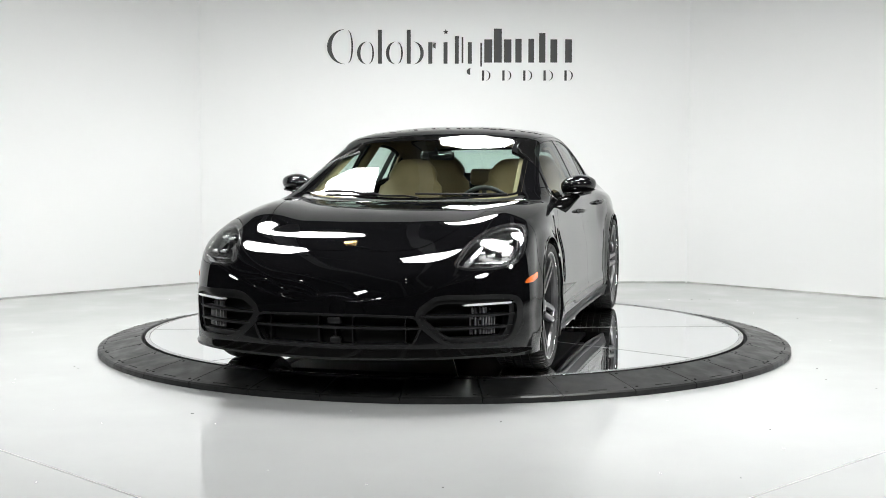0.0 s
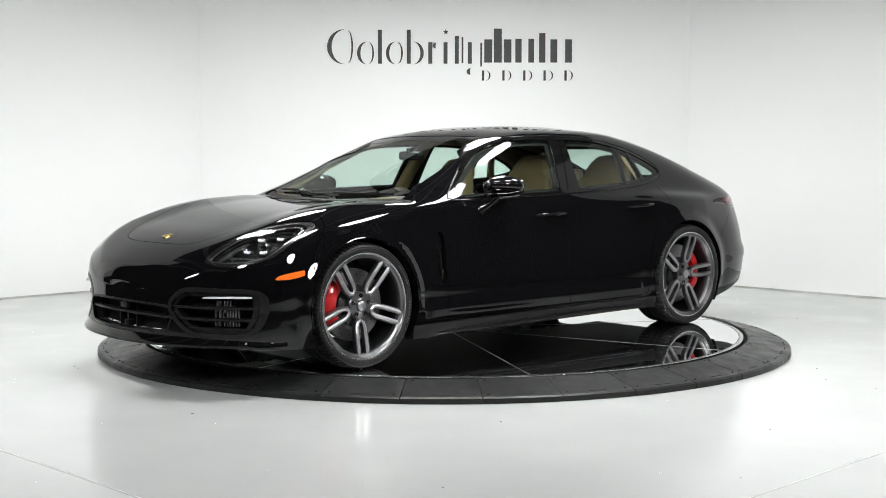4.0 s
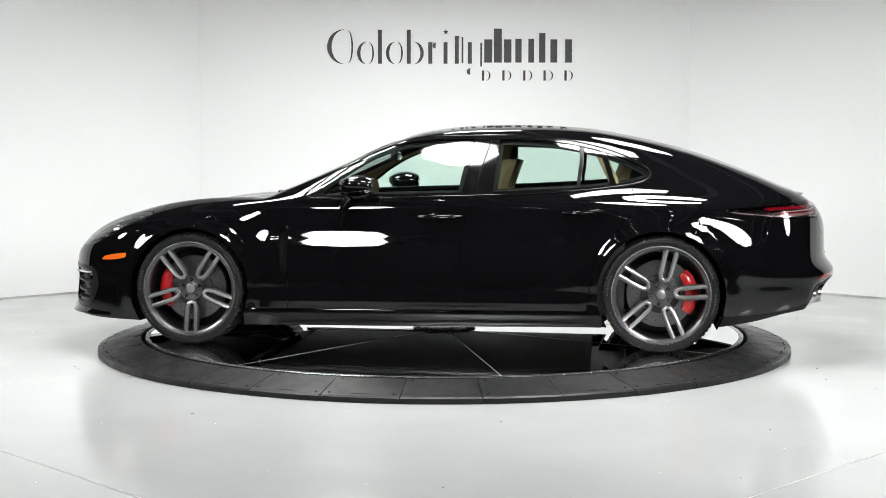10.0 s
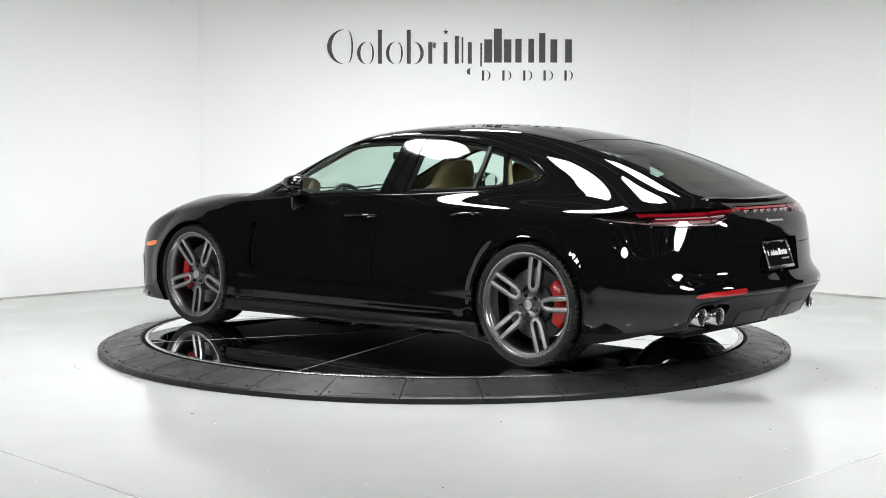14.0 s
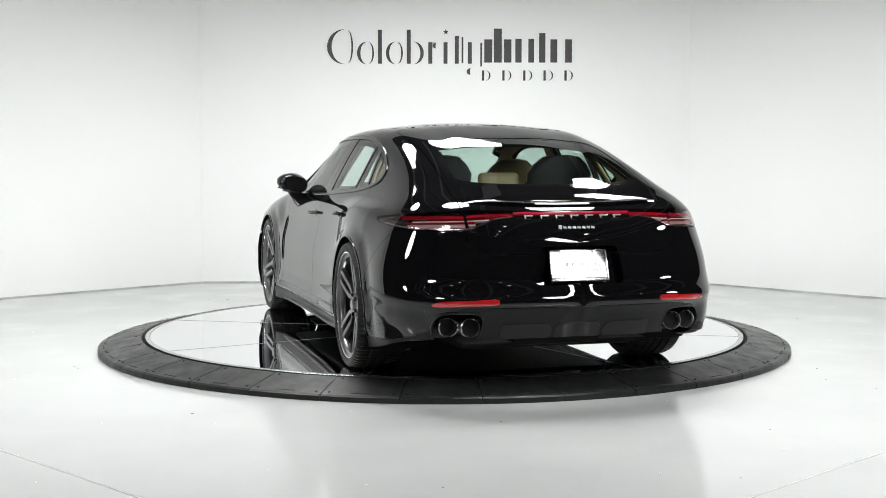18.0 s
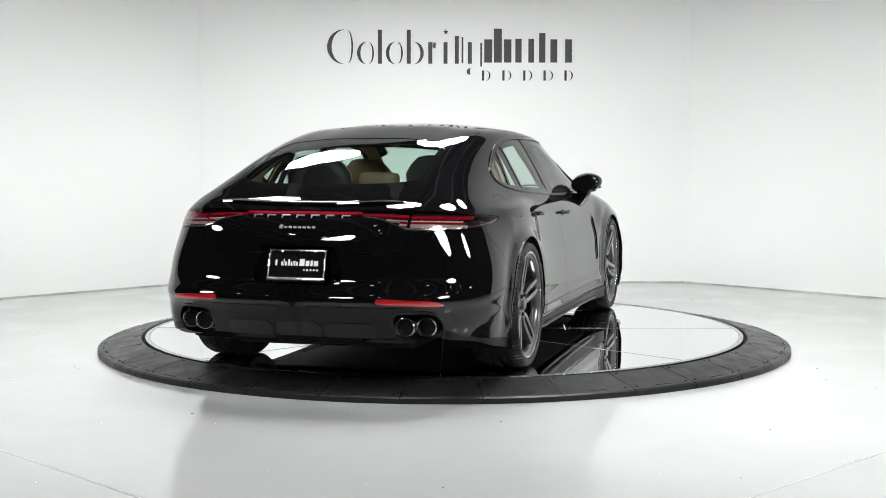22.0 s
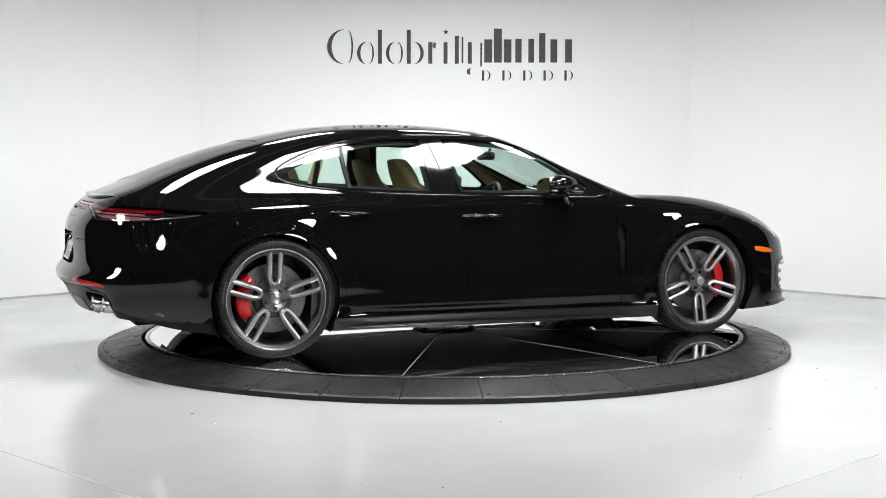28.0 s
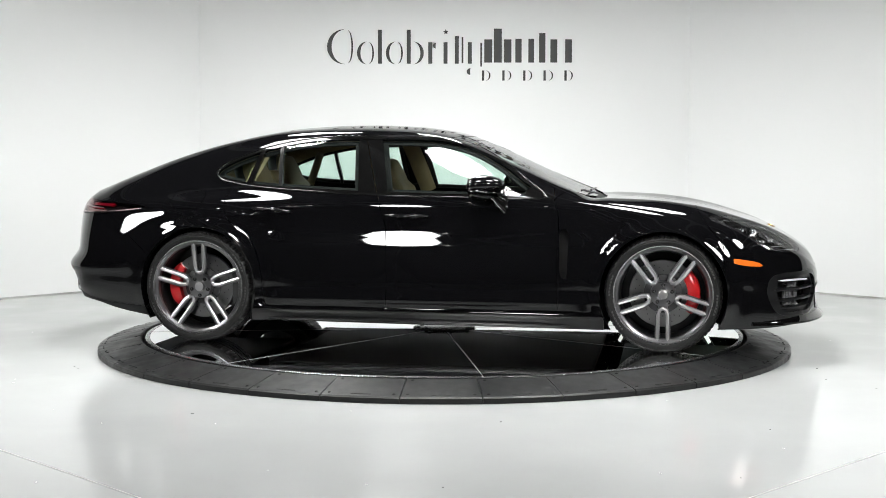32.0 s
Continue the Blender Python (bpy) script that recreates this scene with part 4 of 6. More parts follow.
    outer = [(x if abs(y) > 0.001 else 0.076, y * 0.86) for x, y in outer]
    mid = [((a + c) / 2, (b + d) / 2) for (a, b), (c, d) in zip(inner, outer)]
    edge_a, ridge, edge_b = ([bm.verts.new((x, y, dish(x) + h)) for x, y in line] for line, h in ((inner, -0.0036), (mid, 0.0004), (outer, -0.0036)))
    for i in range(len(mid) - 1):
        bm.faces.new((edge_a[i], edge_a[i + 1], ridge[i + 1], ridge[i]))
        bm.faces.new((ridge[i], ridge[i + 1], edge_b[i + 1], edge_b[i]))
    keep("spoke_face", bm, MACHINED, 12)
    bm = bmesh.new()
    lathe(bm, [(0.0001, -0.020), (0.026, -0.020), (0.031, -0.023), (0.033, -0.030), (0.036, -0.031), (0.050, -0.034), (0.074, -0.036), (0.078, -0.042), (0.078, -0.10), (0.0001, -0.10)], 40)
    keep("hub", bm, GUNMETAL, 30)
    bm = bmesh.new()
    lathe(bm, [(0.0001, -0.0165), (0.024, -0.0165), (0.0285, -0.019), (0.0285, -0.024)], 36)
    keep("centre_cap", bm, MACHINED, 30)
    bm = bmesh.new()
    lathe(bm, [(0.0065, -0.036), (0.0065, -0.026), (0.0095, -0.024), (0.0115, -0.027), (0.0125, -0.036)], 6)
    keep("lug_nut", bm, LAMP_DARK, 30)
    bm = bmesh.new()
    lathe(bm, [(0.10, -0.105), (0.205, -0.105), (0.207, -0.107), (0.207, -0.137), (0.205, -0.139), (0.10, -0.139)], 64)
    keep("brake_disc", bm, BRAKE, 30)
    bm = bmesh.new()
    lathe(bm, [(0.0001, -0.078), (0.098, -0.080), (0.118, -0.090), (0.120, -0.1035)], 48)
    keep("disc_hat", bm, HAT, 30)
    bm = bmesh.new()
    for k in range(40):
        a = 2 * math.pi * k / 40
        r = (0.140, 0.160, 0.180, 0.150, 0.170)[k % 5]
        lathe(bm, [(0.0001, -0.1044), (0.0036, -0.1044), (0.0036, -0.106)], 6, pose(r * math.cos(a), r * math.sin(a), 0))
    keep("disc_holes", bm, SEAM, 30)
    bm = bmesh.new()
    sect = [(0.150, -0.066), (0.172, -0.060), (0.20, -0.063), (0.222, -0.080), (0.226, -0.10), (0.226, -0.16), (0.20, -0.175), (0.15, -0.175), (0.146, -0.14), (0.146, -0.10)]
    rows = []
    for i in range(13):
        t = i / 12
        a = radians(-40 + 80 * t)
        taper = 1 - 0.25 * abs(2 * t - 1) ** 4
        rows.append([bm.verts.new(((0.178 + (r - 0.178) * taper) * math.cos(a), (0.178 + (r - 0.178) * taper) * math.sin(a), -0.115 + (h + 0.115) * (taper if abs(t - .5) > .1 else .97))) for r, h in sect])
    for p, q in zip(rows, rows[1:]):
        for i in range(len(sect)):
            bm.faces.new((p[i], p[(i + 1) % len(sect)], q[(i + 1) % len(sect)], q[i]))
    bm.faces.new(rows[0][::-1])
    bm.faces.new(rows[-1])
    keep("caliper", bm, CALIPER, 40)
    return made


def wheels(root):
    made = wheel_meshes()

    def sub(name, parent, m=Matrix()):
        ob = new(name, made[name])
        ob.parent = parent
        ob.matrix_basis = m
        return ob
    for x, y, turn, cal in ((AXLE_F, TRACK_F, 270, 0), (AXLE_R, TRACK_R, 5, 180), (AXLE_F, -TRACK_F, 270, 0), (AXLE_R, -TRACK_R, 90, 180)):
        s = 1 if y > 0 else -1
        # local z points outward; local x lies along the car's length
        basis = Matrix(((-s, 0, 0), (0, 0, s), (0, 1, 0))).to_4x4()
        w = sub("wheel", root, Matrix.Translation((x, y - 0.016 * s, HUB_Z)) @ basis)
        tagged(w, "dark gunmetal alloy wheel with five twin spokes")
        tagged(sub("tyre", w), "low-profile black tyre")
        sub("lip", w)
        sub("rim_flange", w)
        for a in (20, 160, 200, 340):
            for k in range(7):
                sub("sidewall_mark", w, Matrix.Rotation(radians(a + 3.4 * k), 4, "Z"))
        for k in range(5):
            spin = Matrix.Rotation(radians(turn + 72 * k), 4, "Z")
            sub("spoke", w, spin)
            sub("spoke_face", w, spin)
            sub("lug_nut", w, Matrix.Rotation(radians(turn + 72 * k + 36), 4, "Z") @ Matrix.Translation((0.057, 0, 0)))
        sub("hub", w)
        sub("centre_cap", w)
        sub("disc_hat", sub("brake_disc", w))
        tagged(sub("disc_holes", w), kind="stuff")
        side = 180 if (cal == 0) == (s > 0) else 0
        tagged(sub("caliper", w, Matrix.Rotation(radians(side - 4 if side else 4), 4, "Z")), "red brake caliper")


def strips(mesh, mat, root, name, pieces, when, offset, depth=0.01, label=""):
    """Horizontal bars cut from the skin: each (z0, z1, y0, y1) a part of its own."""
    for z0, z1, y0, y1 in pieces:
        f = both(band(z0, z1), lambda P, a=y0, b=y1: np.maximum(a - P[:, 1], P[:, 1] - b), lambda P: np.where(when(P), -0.3, 0.3))
        shell(name, clip(mesh, f), mat, root, label, offset, depth)


def headlamp(hull, root, s):
    """One headlamp; s is 1 on the car's left and -1 on its right."""
    field = within(HEADLAMP, FRONT, -0.002, ahead(1.6))
    field = field if s > 0 else flipped(field)
    lens = refine(clip(hull, field), 2)
    hull = refine(clip(hull, lambda P: np.maximum(1.7 - P[:, 0], np.abs(P[:, 2] - 0.72) - 0.16)), 2)
    lamp = shell("headlight", lens, LENS, root, "large clear headlight with four lamp blocks", 0.0, 0.0)
    shell("housing", lens, LAMP_SHADE, lamp, "", -0.075, 0.0)
    rim_in = within(HEADLAMP, FRONT, -0.014, ahead(1.6))
    shell("bezel", minus(lens, rim_in if s > 0 else flipped(rim_in)), LAMP_DARK, lamp, "", -0.004, 0.06)
    # light guide along the lower edge, chrome lines round the lamp and an inner spear
    low = outline([(0.640, 0.636), (0.73, 0.640), (0.80, 0.646), (0.848, 0.664), (0.853, 0.655), (0.81, 0.635), (0.73, 0.628), (0.645, 0.628)], 6)
    f = within(low, FRONT, 0, ahead(1.6))
    shell("light_guide", clip(hull, f if s > 0 else flipped(f)), LAMP_SILVER, lamp, "silver light guide strip", -0.022, 0.02)
    for a, b, d in ((-0.018, -0.0225, 0.014), (-0.031, -0.034, 0.030)):
        fa, fb = within(HEADLAMP, FRONT, a, ahead(1.6)), within(HEADLAMP, FRONT, b, ahead(1.6))
        if s < 0:
            fa, fb = flipped(fa), flipped(fb)
        shell("chrome_line", minus(clip(lens, fa), fb), LAMP_SILVER if d < 0.02 else LAMP_SHADE, lamp, "", -d, 0.008)
    tri = outline([(0.634, 0.652), (0.668, 0.716), (0.700, 0.752), (0.706, 0.738), (0.690, 0.700), (0.672, 0.662)], 6)
    f = within(tri, FRONT, 0, ahead(1.6))
    shell("reflector_panel", clip(hull, f if s > 0 else flipped(f)), LAMP_SILVER, lamp, "", -0.040, 0.01)

    for z0 in (0.672, 0.722, 0.795):
        lo, hi = (0.69, 0.86) if z0 < 0.7 else (0.70, 0.725) if z0 < 0.75 else (0.70, 0.85)
        f = lambda P, a=z0, b=lo, c=hi: np.max([a - P[:, 2], P[:, 2] - a - 0.006, b - P[:, 1] * s, P[:, 1] * s - c], axis=0)
        shell("lamp_rib", clip(lens, f), LAMP_SILVER, lamp, "", -0.045, 0.012)

    def inset(y, z, d):
        m = on_skin(hull, FRONT, y * s, z, ahead(1.6))
        fwd = Vector((0.93, 0.36 * s, 0.06)).normalized()
        q = fwd.to_track_quat("Z", "Y").to_matrix().to_4x4()
        q.translation = m.translation - Vector(m.col[2][:3]) * d
        return q
    for y, z in ((0.745, 0.770), (0.815, 0.775), (0.755, 0.708), (0.826, 0.706)):
        bm = bmesh.new()
        box(bm, (0.046, 0.021, 0.03), None, 0.005, inset(y, z, 0.040))
        part("lamp_block", bm, LAMP_SILVER, lamp, "silver lamp block", smooth=40)
        bm = bmesh.new()
        box(bm, (0.036, 0.012, 0.034), None, 0.003, inset(y, z, 0.040))
        part("lamp_face", bm, LAMP_WHITE, lamp, smooth=40)
    q = inset(0.786, 0.742, 0.05)
    bm = bmesh.new()
    lathe(bm, [(0.026, -0.03), (0.032, 0.0), (0.032, 0.012), (0.028, 0.014), (0.026, 0.004)], 28, q)
    part("projector_ring", bm, LAMP_SILVER, lamp, smooth=40)
    bm = bmesh.new()
    lathe(bm, [(0.027, -0.01), (0.025, 0.005), (0.018, 0.013), (0.009, 0.017), (0.0001, 0.018)], 28, q)
    part("projector", bm, GLOSS_TRIM, lamp, "dark projector lens", smooth=60)


def tail_lamp(hull, root, s):
    field = within(TAIL_LAMP, FRONT, -0.002, behind(-1.6))
    field = field if s > 0 else flipped(field)
    lens = refine(clip(hull, field), 2)
    lamp = shell("tail_light", lens, SMOKED, root, "wraparound red and clear tail light", 0.001, 0.0)
    shell("housing", lens, LAMP_DARK, lamp, "", -0.045, 0.0)
    mid = spline([(0.28, 0.897), (0.45, 0.893), (0.58, 0.884), (0.75, 0.876), (0.9, 0.862)])
    y_of = lambda P: np.abs(P[:, 1])

    def lath(name, lo, hi, inner, outer, mat, label, depth):
        """A bar of the lamp between two heights below its red band, with the shut line through it."""
        f = lambda P: np.max([mid(y_of(P)) + lo - P[:, 2], P[:, 2] - mid(y_of(P)) - hi, inner - y_of(P), y_of(P) - outer], axis=0)
        shell(name, clip(lens, f), mat, lamp, label, -depth, 0.02)
    lath("red_lens", 0.004, 0.017, 0.30, 0.560, RED_LENS, "deep red lamp band", 0.014)
    lath("red_lens", 0.000, 0.018, 0.572, 0.83, RED_LENS, "deep red lamp band", 0.014)
    lath("red_guide", -0.0235, -0.0165, 0.52, 0.558, RED_LENS, "", 0.012)
    lath("red_guide", -0.0235, -0.0165, 0.574, 0.81, RED_LENS, "", 0.012)
    lath("light_guide", -0.014, -0.009, 0.45, 0.558, LAMP_GREY, "", 0.014)
    lath("light_guide", -0.014, -0.009, 0.574, 0.80, LAMP_GREY, "", 0.014)
    lath("clear_strip", -0.038, -0.026, 0.52, 0.558, SMOKE_STRIP, "smoky clear strip", 0.018)
    lath("clear_strip", -0.044, -0.026, 0.574, 0.82, SMOKE_STRIP, "smoky clear strip", 0.018)
    edge, edge_in = within(TAIL_LAMP, FRONT, -0.004, behind(-1.6)), within(TAIL_LAMP, FRONT, -0.0105, behind(-1.6))
    if s < 0:
        edge, edge_in = flipped(edge), flipped(edge_in)
    under = lambda P: P[:, 2] - mid(y_of(P)) + 0.006
    shell("chrome_line", minus(clip(clip(lens, under), edge), edge_in), LAMP_SILVER, lamp, "thin silver outline", -0.003, 0.006)


def on_hull(mesh, axes, a, b, when):
    """A smooth place on the skin at (a, b) over two axes, between its nearest points."""
    V, N, _ = mesh
    d = np.hypot(V[:, axes[0]] - a, V[:, axes[1]] - b) + np.where(when(V), 0, 9)
    i = np.argpartition(d, 6)[:6]
    w = 1 / (d[i] + 0.002) ** 2
    w = (w / w.sum())[:, None]
    return (V[i] * w).sum(0), (N[i] * w).sum(0)


def moulding(hull, root, s):
    """The rounded gloss strip round the side windows."""
    when = left if s > 0 else right
    path = []
    c = WINDOWS
    d = np.roll(c, -1, 0) - np.roll(c, 1, 0)
    d /= np.linalg.norm(d, axis=1, keepdims=True)
    for (x, z), (tx, tz) in list(zip(c, d))[::3]:
        p, n = on_hull(hull, SIDE, x + tz * 0.011, z - tx * 0.011, when)
        q, _ = on_hull(hull, SIDE, x - tz * 0.011, z + tx * 0.011, when)
        inside = np.hypot(p[0] + 0.3, (p[2] - 1.1) * 2.5) < np.hypot(q[0] + 0.3, (q[2] - 1.1) * 2.5)
        path.append((q if inside else p) + n * 0.001)
    P = np.array(path)
    P = (np.roll(P, 1, 0) + 2 * P + np.roll(P, -1, 0)) / 4
    bm = bmesh.new()
    tube(bm, [Vector(v) for v in P] + [Vector(P[0])], 0.0065, 8, 0.8, (0, 1, 0))
    part("window_moulding", bm, GLOSS_TRIM, root, "rounded gloss black window moulding", smooth=60)


def mirror(root, s):
    bm = bmesh.new()
    bmesh.ops.create_uvsphere(bm, u_segments=32, v_segments=20, radius=1.0)
    for v in bm.verts:
        x, y, z = v.co
        # blunt behind, drawn out to a round nose in front, thinner outward
        k = 1 - 0.16 * max(0, y)
        flat = math.copysign(abs(z) ** 0.85, z)
        x = x * 0.135 if x > 0 else max(-0.085, x * 0.12)
        v.co = (x - 0.02 * y, y * 0.108, flat * 0.071 * k * (1 - 0.18 * max(0, x / 0.135)) + 0.012 * y + 0.010 * x / 0.135)
    bm.transform(pose(0.375, 0.955 * s, 1.005, 0, 0, -6 * s) @ Matrix.Diagonal((1, s, 1, 1)))
    m = part("door_mirror", bm, PAINT, root, "black painted door mirror on a short arm", smooth=80)
    bm = bmesh.new()
    n = 30
    ring = [bm.verts.new((0, 0.086 * math.cos(2 * math.pi * k / n), 0.052 * math.copysign(abs(math.sin(2 * math.pi * k / n)) ** 0.8, math.sin(2 * math.pi * k / n)) + 0.010 * math.cos(2 * math.pi * k / n))) for k in range(n)]
    bm.faces.new(ring)
    ext = bmesh.ops.extrude_face_region(bm, geom=bm.faces[:])
    bmesh.ops.translate(bm, vec=(0.006, 0, 0), verts=[v for v in ext["geom"] if isinstance(v, bmesh.types.BMVert)])
    bm.transform(pose(0.279, 0.950 * s, 1.004, 0, 0, -8 * s) @ Matrix.Diagonal((1, s, 1, 1)))
    part("mirror_glass", bm, CHROME, m, "mirror glass")
    bm = bmesh.new()
    tube(bm, [(0.50, 0.855 * s, 0.880), (0.485, 0.890 * s, 0.895), (0.455, 0.920 * s, 0.925), (0.43, 0.940 * s, 0.955)], [0.060, 0.046, 0.036, 0.040], 14, 0.5, (1, 0, 0))
    part("mirror_arm", bm, GLOSS_TRIM, m, smooth=60)
    bm = bmesh.new()
    tube(bm, [(0.47, 0.87 * s, 0.958), (0.49, 0.94 * s, 0.962), (0.44, 1.02 * s, 0.970), (0.36, 1.055 * s, 0.978)], [0.010, 0.016, 0.014, 0.008], 10, 0.5)
    part("indicator", bm, GLOSS_TRIM, m, smooth=60)
    bm = bmesh.new()
    tube(bm, [(0.465, 0.885 * s, 0.948), (0.40, 0.955 * s, 0.944), (0.31, 1.02 * s, 0.956)], [0.020, 0.030, 0.016], 12, 0.35)
    part("lower_cover", bm, TRIM, m, "satin black lower mirror cover", smooth=60)


def handle(hull, root, x0, x1, z, s):
    when = left if s > 0 else right
    path = []
    for k in range(9):
        t = k / 8
        p, n = find(hull, SIDE, x0 + (x1 - x0) * t, z + 0.006 * math.sin(math.pi * t) + 0.012 * t, when)
        path.append(p + n * (0.006 + 0.028 * math.sin(math.pi * t) ** 0.5))
    bm = bmesh.new()
    tube(bm, path, [0.010, 0.013, 0.013, 0.013, 0.013, 0.013, 0.013, 0.012, 0.008], 10, 0.8)
    part("door_handle", bm, PAINT, root, "body-coloured door handle", smooth=60)
    bm = bmesh.new()
    p, n = find(hull, SIDE, (x0 + x1) / 2, z, when)
    m = on_skin(hull, SIDE, (x0 + x1) / 2, z + 0.002, when)
    pts = [(0.075 * math.copysign(abs(math.cos(a)) ** 0.8, math.cos(a)), 0.022 * math.sin(a)) for a in (2 * math.pi * k / 28 for k in range(28))]
    prism(bm, pts, 0.006, m @ Matrix.Translation((0, 0, -0.003)), 0.002)
    part("handle_cup", bm, PAINT, root, smooth=40)


def interior(hull, root):
    """Tan seats, dashboard, wheel, lining and floor."""
    lining = hull
    for f in (within(WINDSCREEN, TOPV, -0.06, lambda P: P[:, 2] > 0.9), both(within(WINDSCREEN, TOPV, 0.0, lambda P: P[:, 2] > 0.9), lambda P: np.maximum(P[:, 0] - 0.35, np.abs(P[:, 1]) - 0.52)), within(REAR_GLASS, TOPV, -0.005, lambda P: P[:, 2] > 0.9),
              within(WINDOWS, SIDE, -0.012, lambda P: np.abs(P[:, 1]) > 0.5)):
        lining = minus(lining, f)
    cabin = clip(lining, lambda P: np.maximum(np.maximum(P[:, 0] - 1.0, -2.15 - P[:, 0]), np.maximum(0.945, BELT_Z(P[:, 0]) + 0.05) - P[:, 2]))
    V, N, T = cabin
    shell("headliner", (V - N * 0.036, -N, T[:, ::-1]), TAN_CLOTH, root, "tan headliner and pillar lining", 0.0, 0.0)
    # the pillars between the side panes
    for s in (1, -1):
        for x0, x1, w in ((-0.30, -0.40, 0.10), (-1.15, -1.24, 0.05)):
            z0, z1 = (0.94, 1.30) if x0 > -1 else (0.98, 1.22)
            if x0 < -1:
                x0, x1 = -1.21, -1.10
            a, _ = find(hull, SIDE, x0, z0, left)
            b, _ = find(hull, SIDE, x1, z1, left)
            bm = bmesh.new()
            tube(bm, [(a.x, (a.y - 0.045) * s, a.z), ((a.x + b.x) / 2, ((a.y + b.y) / 2 - 0.035) * s, (a.z + b.z) / 2), (b.x, (b.y - 0.045) * s, b.z)], w * 0.6, 10, 0.45, (0, 1, 0))
            part("pillar_trim", bm, TAN_CLOTH, root, smooth=60)
    lower = clip(hull, lambda P: np.maximum(np.maximum(P[:, 0] - 0.82, -1.25 - P[:, 0]), np.maximum(P[:, 2] - 0.942, 0.2 - P[:, 2])))
    V, N, T = lower
    for s, when in ((1, left), (-1, right)):
        keep = when(V)[T].all(1)
        shell("door_lining", (V - N * 0.05, -N, T[keep][:, ::-1]), DASH, root, "", 0, 0.0)
        bm = bmesh.new()
        tube(bm, [(0.6, 0.80 * s, 0.72), (0.2, 0.80 * s, 0.70), (-0.2, 0.80 * s, 0.72)], 0.035, 10)
        part("armrest", bm, TAN, root, smooth=60)
    bm = bmesh.new()
    box(bm, (3.0, 1.6, 0.04), (-0.5, 0, 0.24), 0.01)
    box(bm, (1.7, 0.26, 0.34), (-0.25, 0, 0.42), 0.04)
    part("cabin_floor", bm, DASH, root, smooth=40)
    # dashboard
    bm = bmesh.new()
    rows = []
    prof = [(0.98, 0.50), (0.98, 0.86), (0.93, 0.915), (0.80, 0.925), (0.64, 0.915), (0.575, 0.885), (0.57, 0.80), (0.62, 0.66), (0.66, 0.5)]
    ys = [-0.72 + 1.44 * k / 16 for k in range(17)]
    for y in ys:
        hump = 0.022 * math.exp(-((y - 0.37) / 0.16) ** 2)
        rows.append([bm.verts.new((x - 0.10 * (abs(y) / 0.72) ** 2 * (x > 0.9), y, z + (hump if z > 0.88 else 0))) for x, z in prof])
    for a, b in zip(rows, rows[1:]):
        for i in range(len(prof) - 1):
            bm.faces.new((a[i], a[i + 1], b[i + 1], b[i]))
    part("dashboard", bm, DASH, root, "black leather dashboard", smooth=50)
    # steering wheel
    tilt = pose(0.47, 0.37, 0.83, 0, -66, 0)
    bm = bmesh.new()
    n, k2 = 48, 10
    for i in range(n):
        a = 2 * math.pi * i / n
        for j in range(k2):
            b = 2 * math.pi * j / k2
            bm.verts.new(((0.178 + 0.015 * math.cos(b)) * math.cos(a), (0.178 + 0.015 * math.cos(b)) * math.sin(a), 0.015 * math.sin(b)))
    bm.verts.ensure_lookup_table()
    for i in range(n):
        for j in range(k2):
            bm.faces.new([bm.verts[q] for q in (i * k2 + j, ((i + 1) % n) * k2 + j, ((i + 1) % n) * k2 + (j + 1) % k2, i * k2 + (j + 1) % k2)])
    for a in (0, 180, 270):
        box(bm, (0.13, 0.03, 0.012), None, 0.005, Matrix.Rotation(radians(a + 90), 4, "Z") @ Matrix.Translation((0.1, 0, -0.006)))
    lathe(bm, [(0.0001, 0.01), (0.05, 0.008), (0.065, -0.01), (0.05, -0.03), (0.03, -0.2), (0.0001, -0.2)], 24)
    bm.transform(tilt)
    part("steering_wheel", bm, DASH, root, "black leather steering wheel", smooth=50)

    def seat(x, y, back_top, width, lean):
        """A leather seat: cushion, shaped back with a built-in head rest."""
        bm = bmesh.new()
        rows = []
        for t in (0, 0.06, 0.2, 0.4, 0.6, 0.74, 0.80, 0.86, 0.93, 0.985, 1.0):
            z = 0.40 + (back_top - 0.40) * t
            w = width * (0.90 + 0.10 * math.sin(math.pi * min(1, t / 0.75))) if t <= 0.74 else width * (0.74 - 0.42 * max(0, (t - 0.80) / 0.2) ** 2.2)
            if t > 0.74 and t < 0.81:
                w = width * 0.70
            d = (0.085 if x > -1 else 0.13) * (1 - 0.40 * t)
            cx = x - lean * (z - 0.40)
            if t == 1.0:
                w, d = w * 0.6, d * 0.3
            ring = []
            for k in range(20):
                a = 2 * math.pi * k / 20
                ca, sa = math.cos(a), math.sin(a)
                wing = 0.045 * abs(sa) ** 3 * (1 if t < 0.75 else 0.3)
                ring.append(bm.verts.new((cx + d * math.copysign(abs(ca) ** 0.7, ca) + wing, y + w * math.copysign(abs(sa) ** 0.8, sa), z)))
            rows.append(ring)
        for p, q in zip(rows, rows[1:]):
            for k in range(20):
                bm.faces.new((p[k], p[(k + 1) % 20], q[(k + 1) % 20], q[k]))
        bm.faces.new(rows[0][::-1])
        bm.faces.new(rows[-1])
        if x < -1:
            sh = bmesh.new()
            lines = []
            for ring in rows:
                c = sum((v.co for v in ring), Vector()) / 20
                lines.append([sh.verts.new((v.co.x - 0.014, c.y + (v.co.y - c.y) * 1.015, v.co.z)) for v in ring[5:16]])
            for p, q in zip(lines, lines[1:]):
                for k in range(10):
                    sh.faces.new((p[k], p[k + 1], q[k + 1], q[k]))
            part("seat_shell", sh, DASH, root, "black rear side of the seat back", smooth=60)
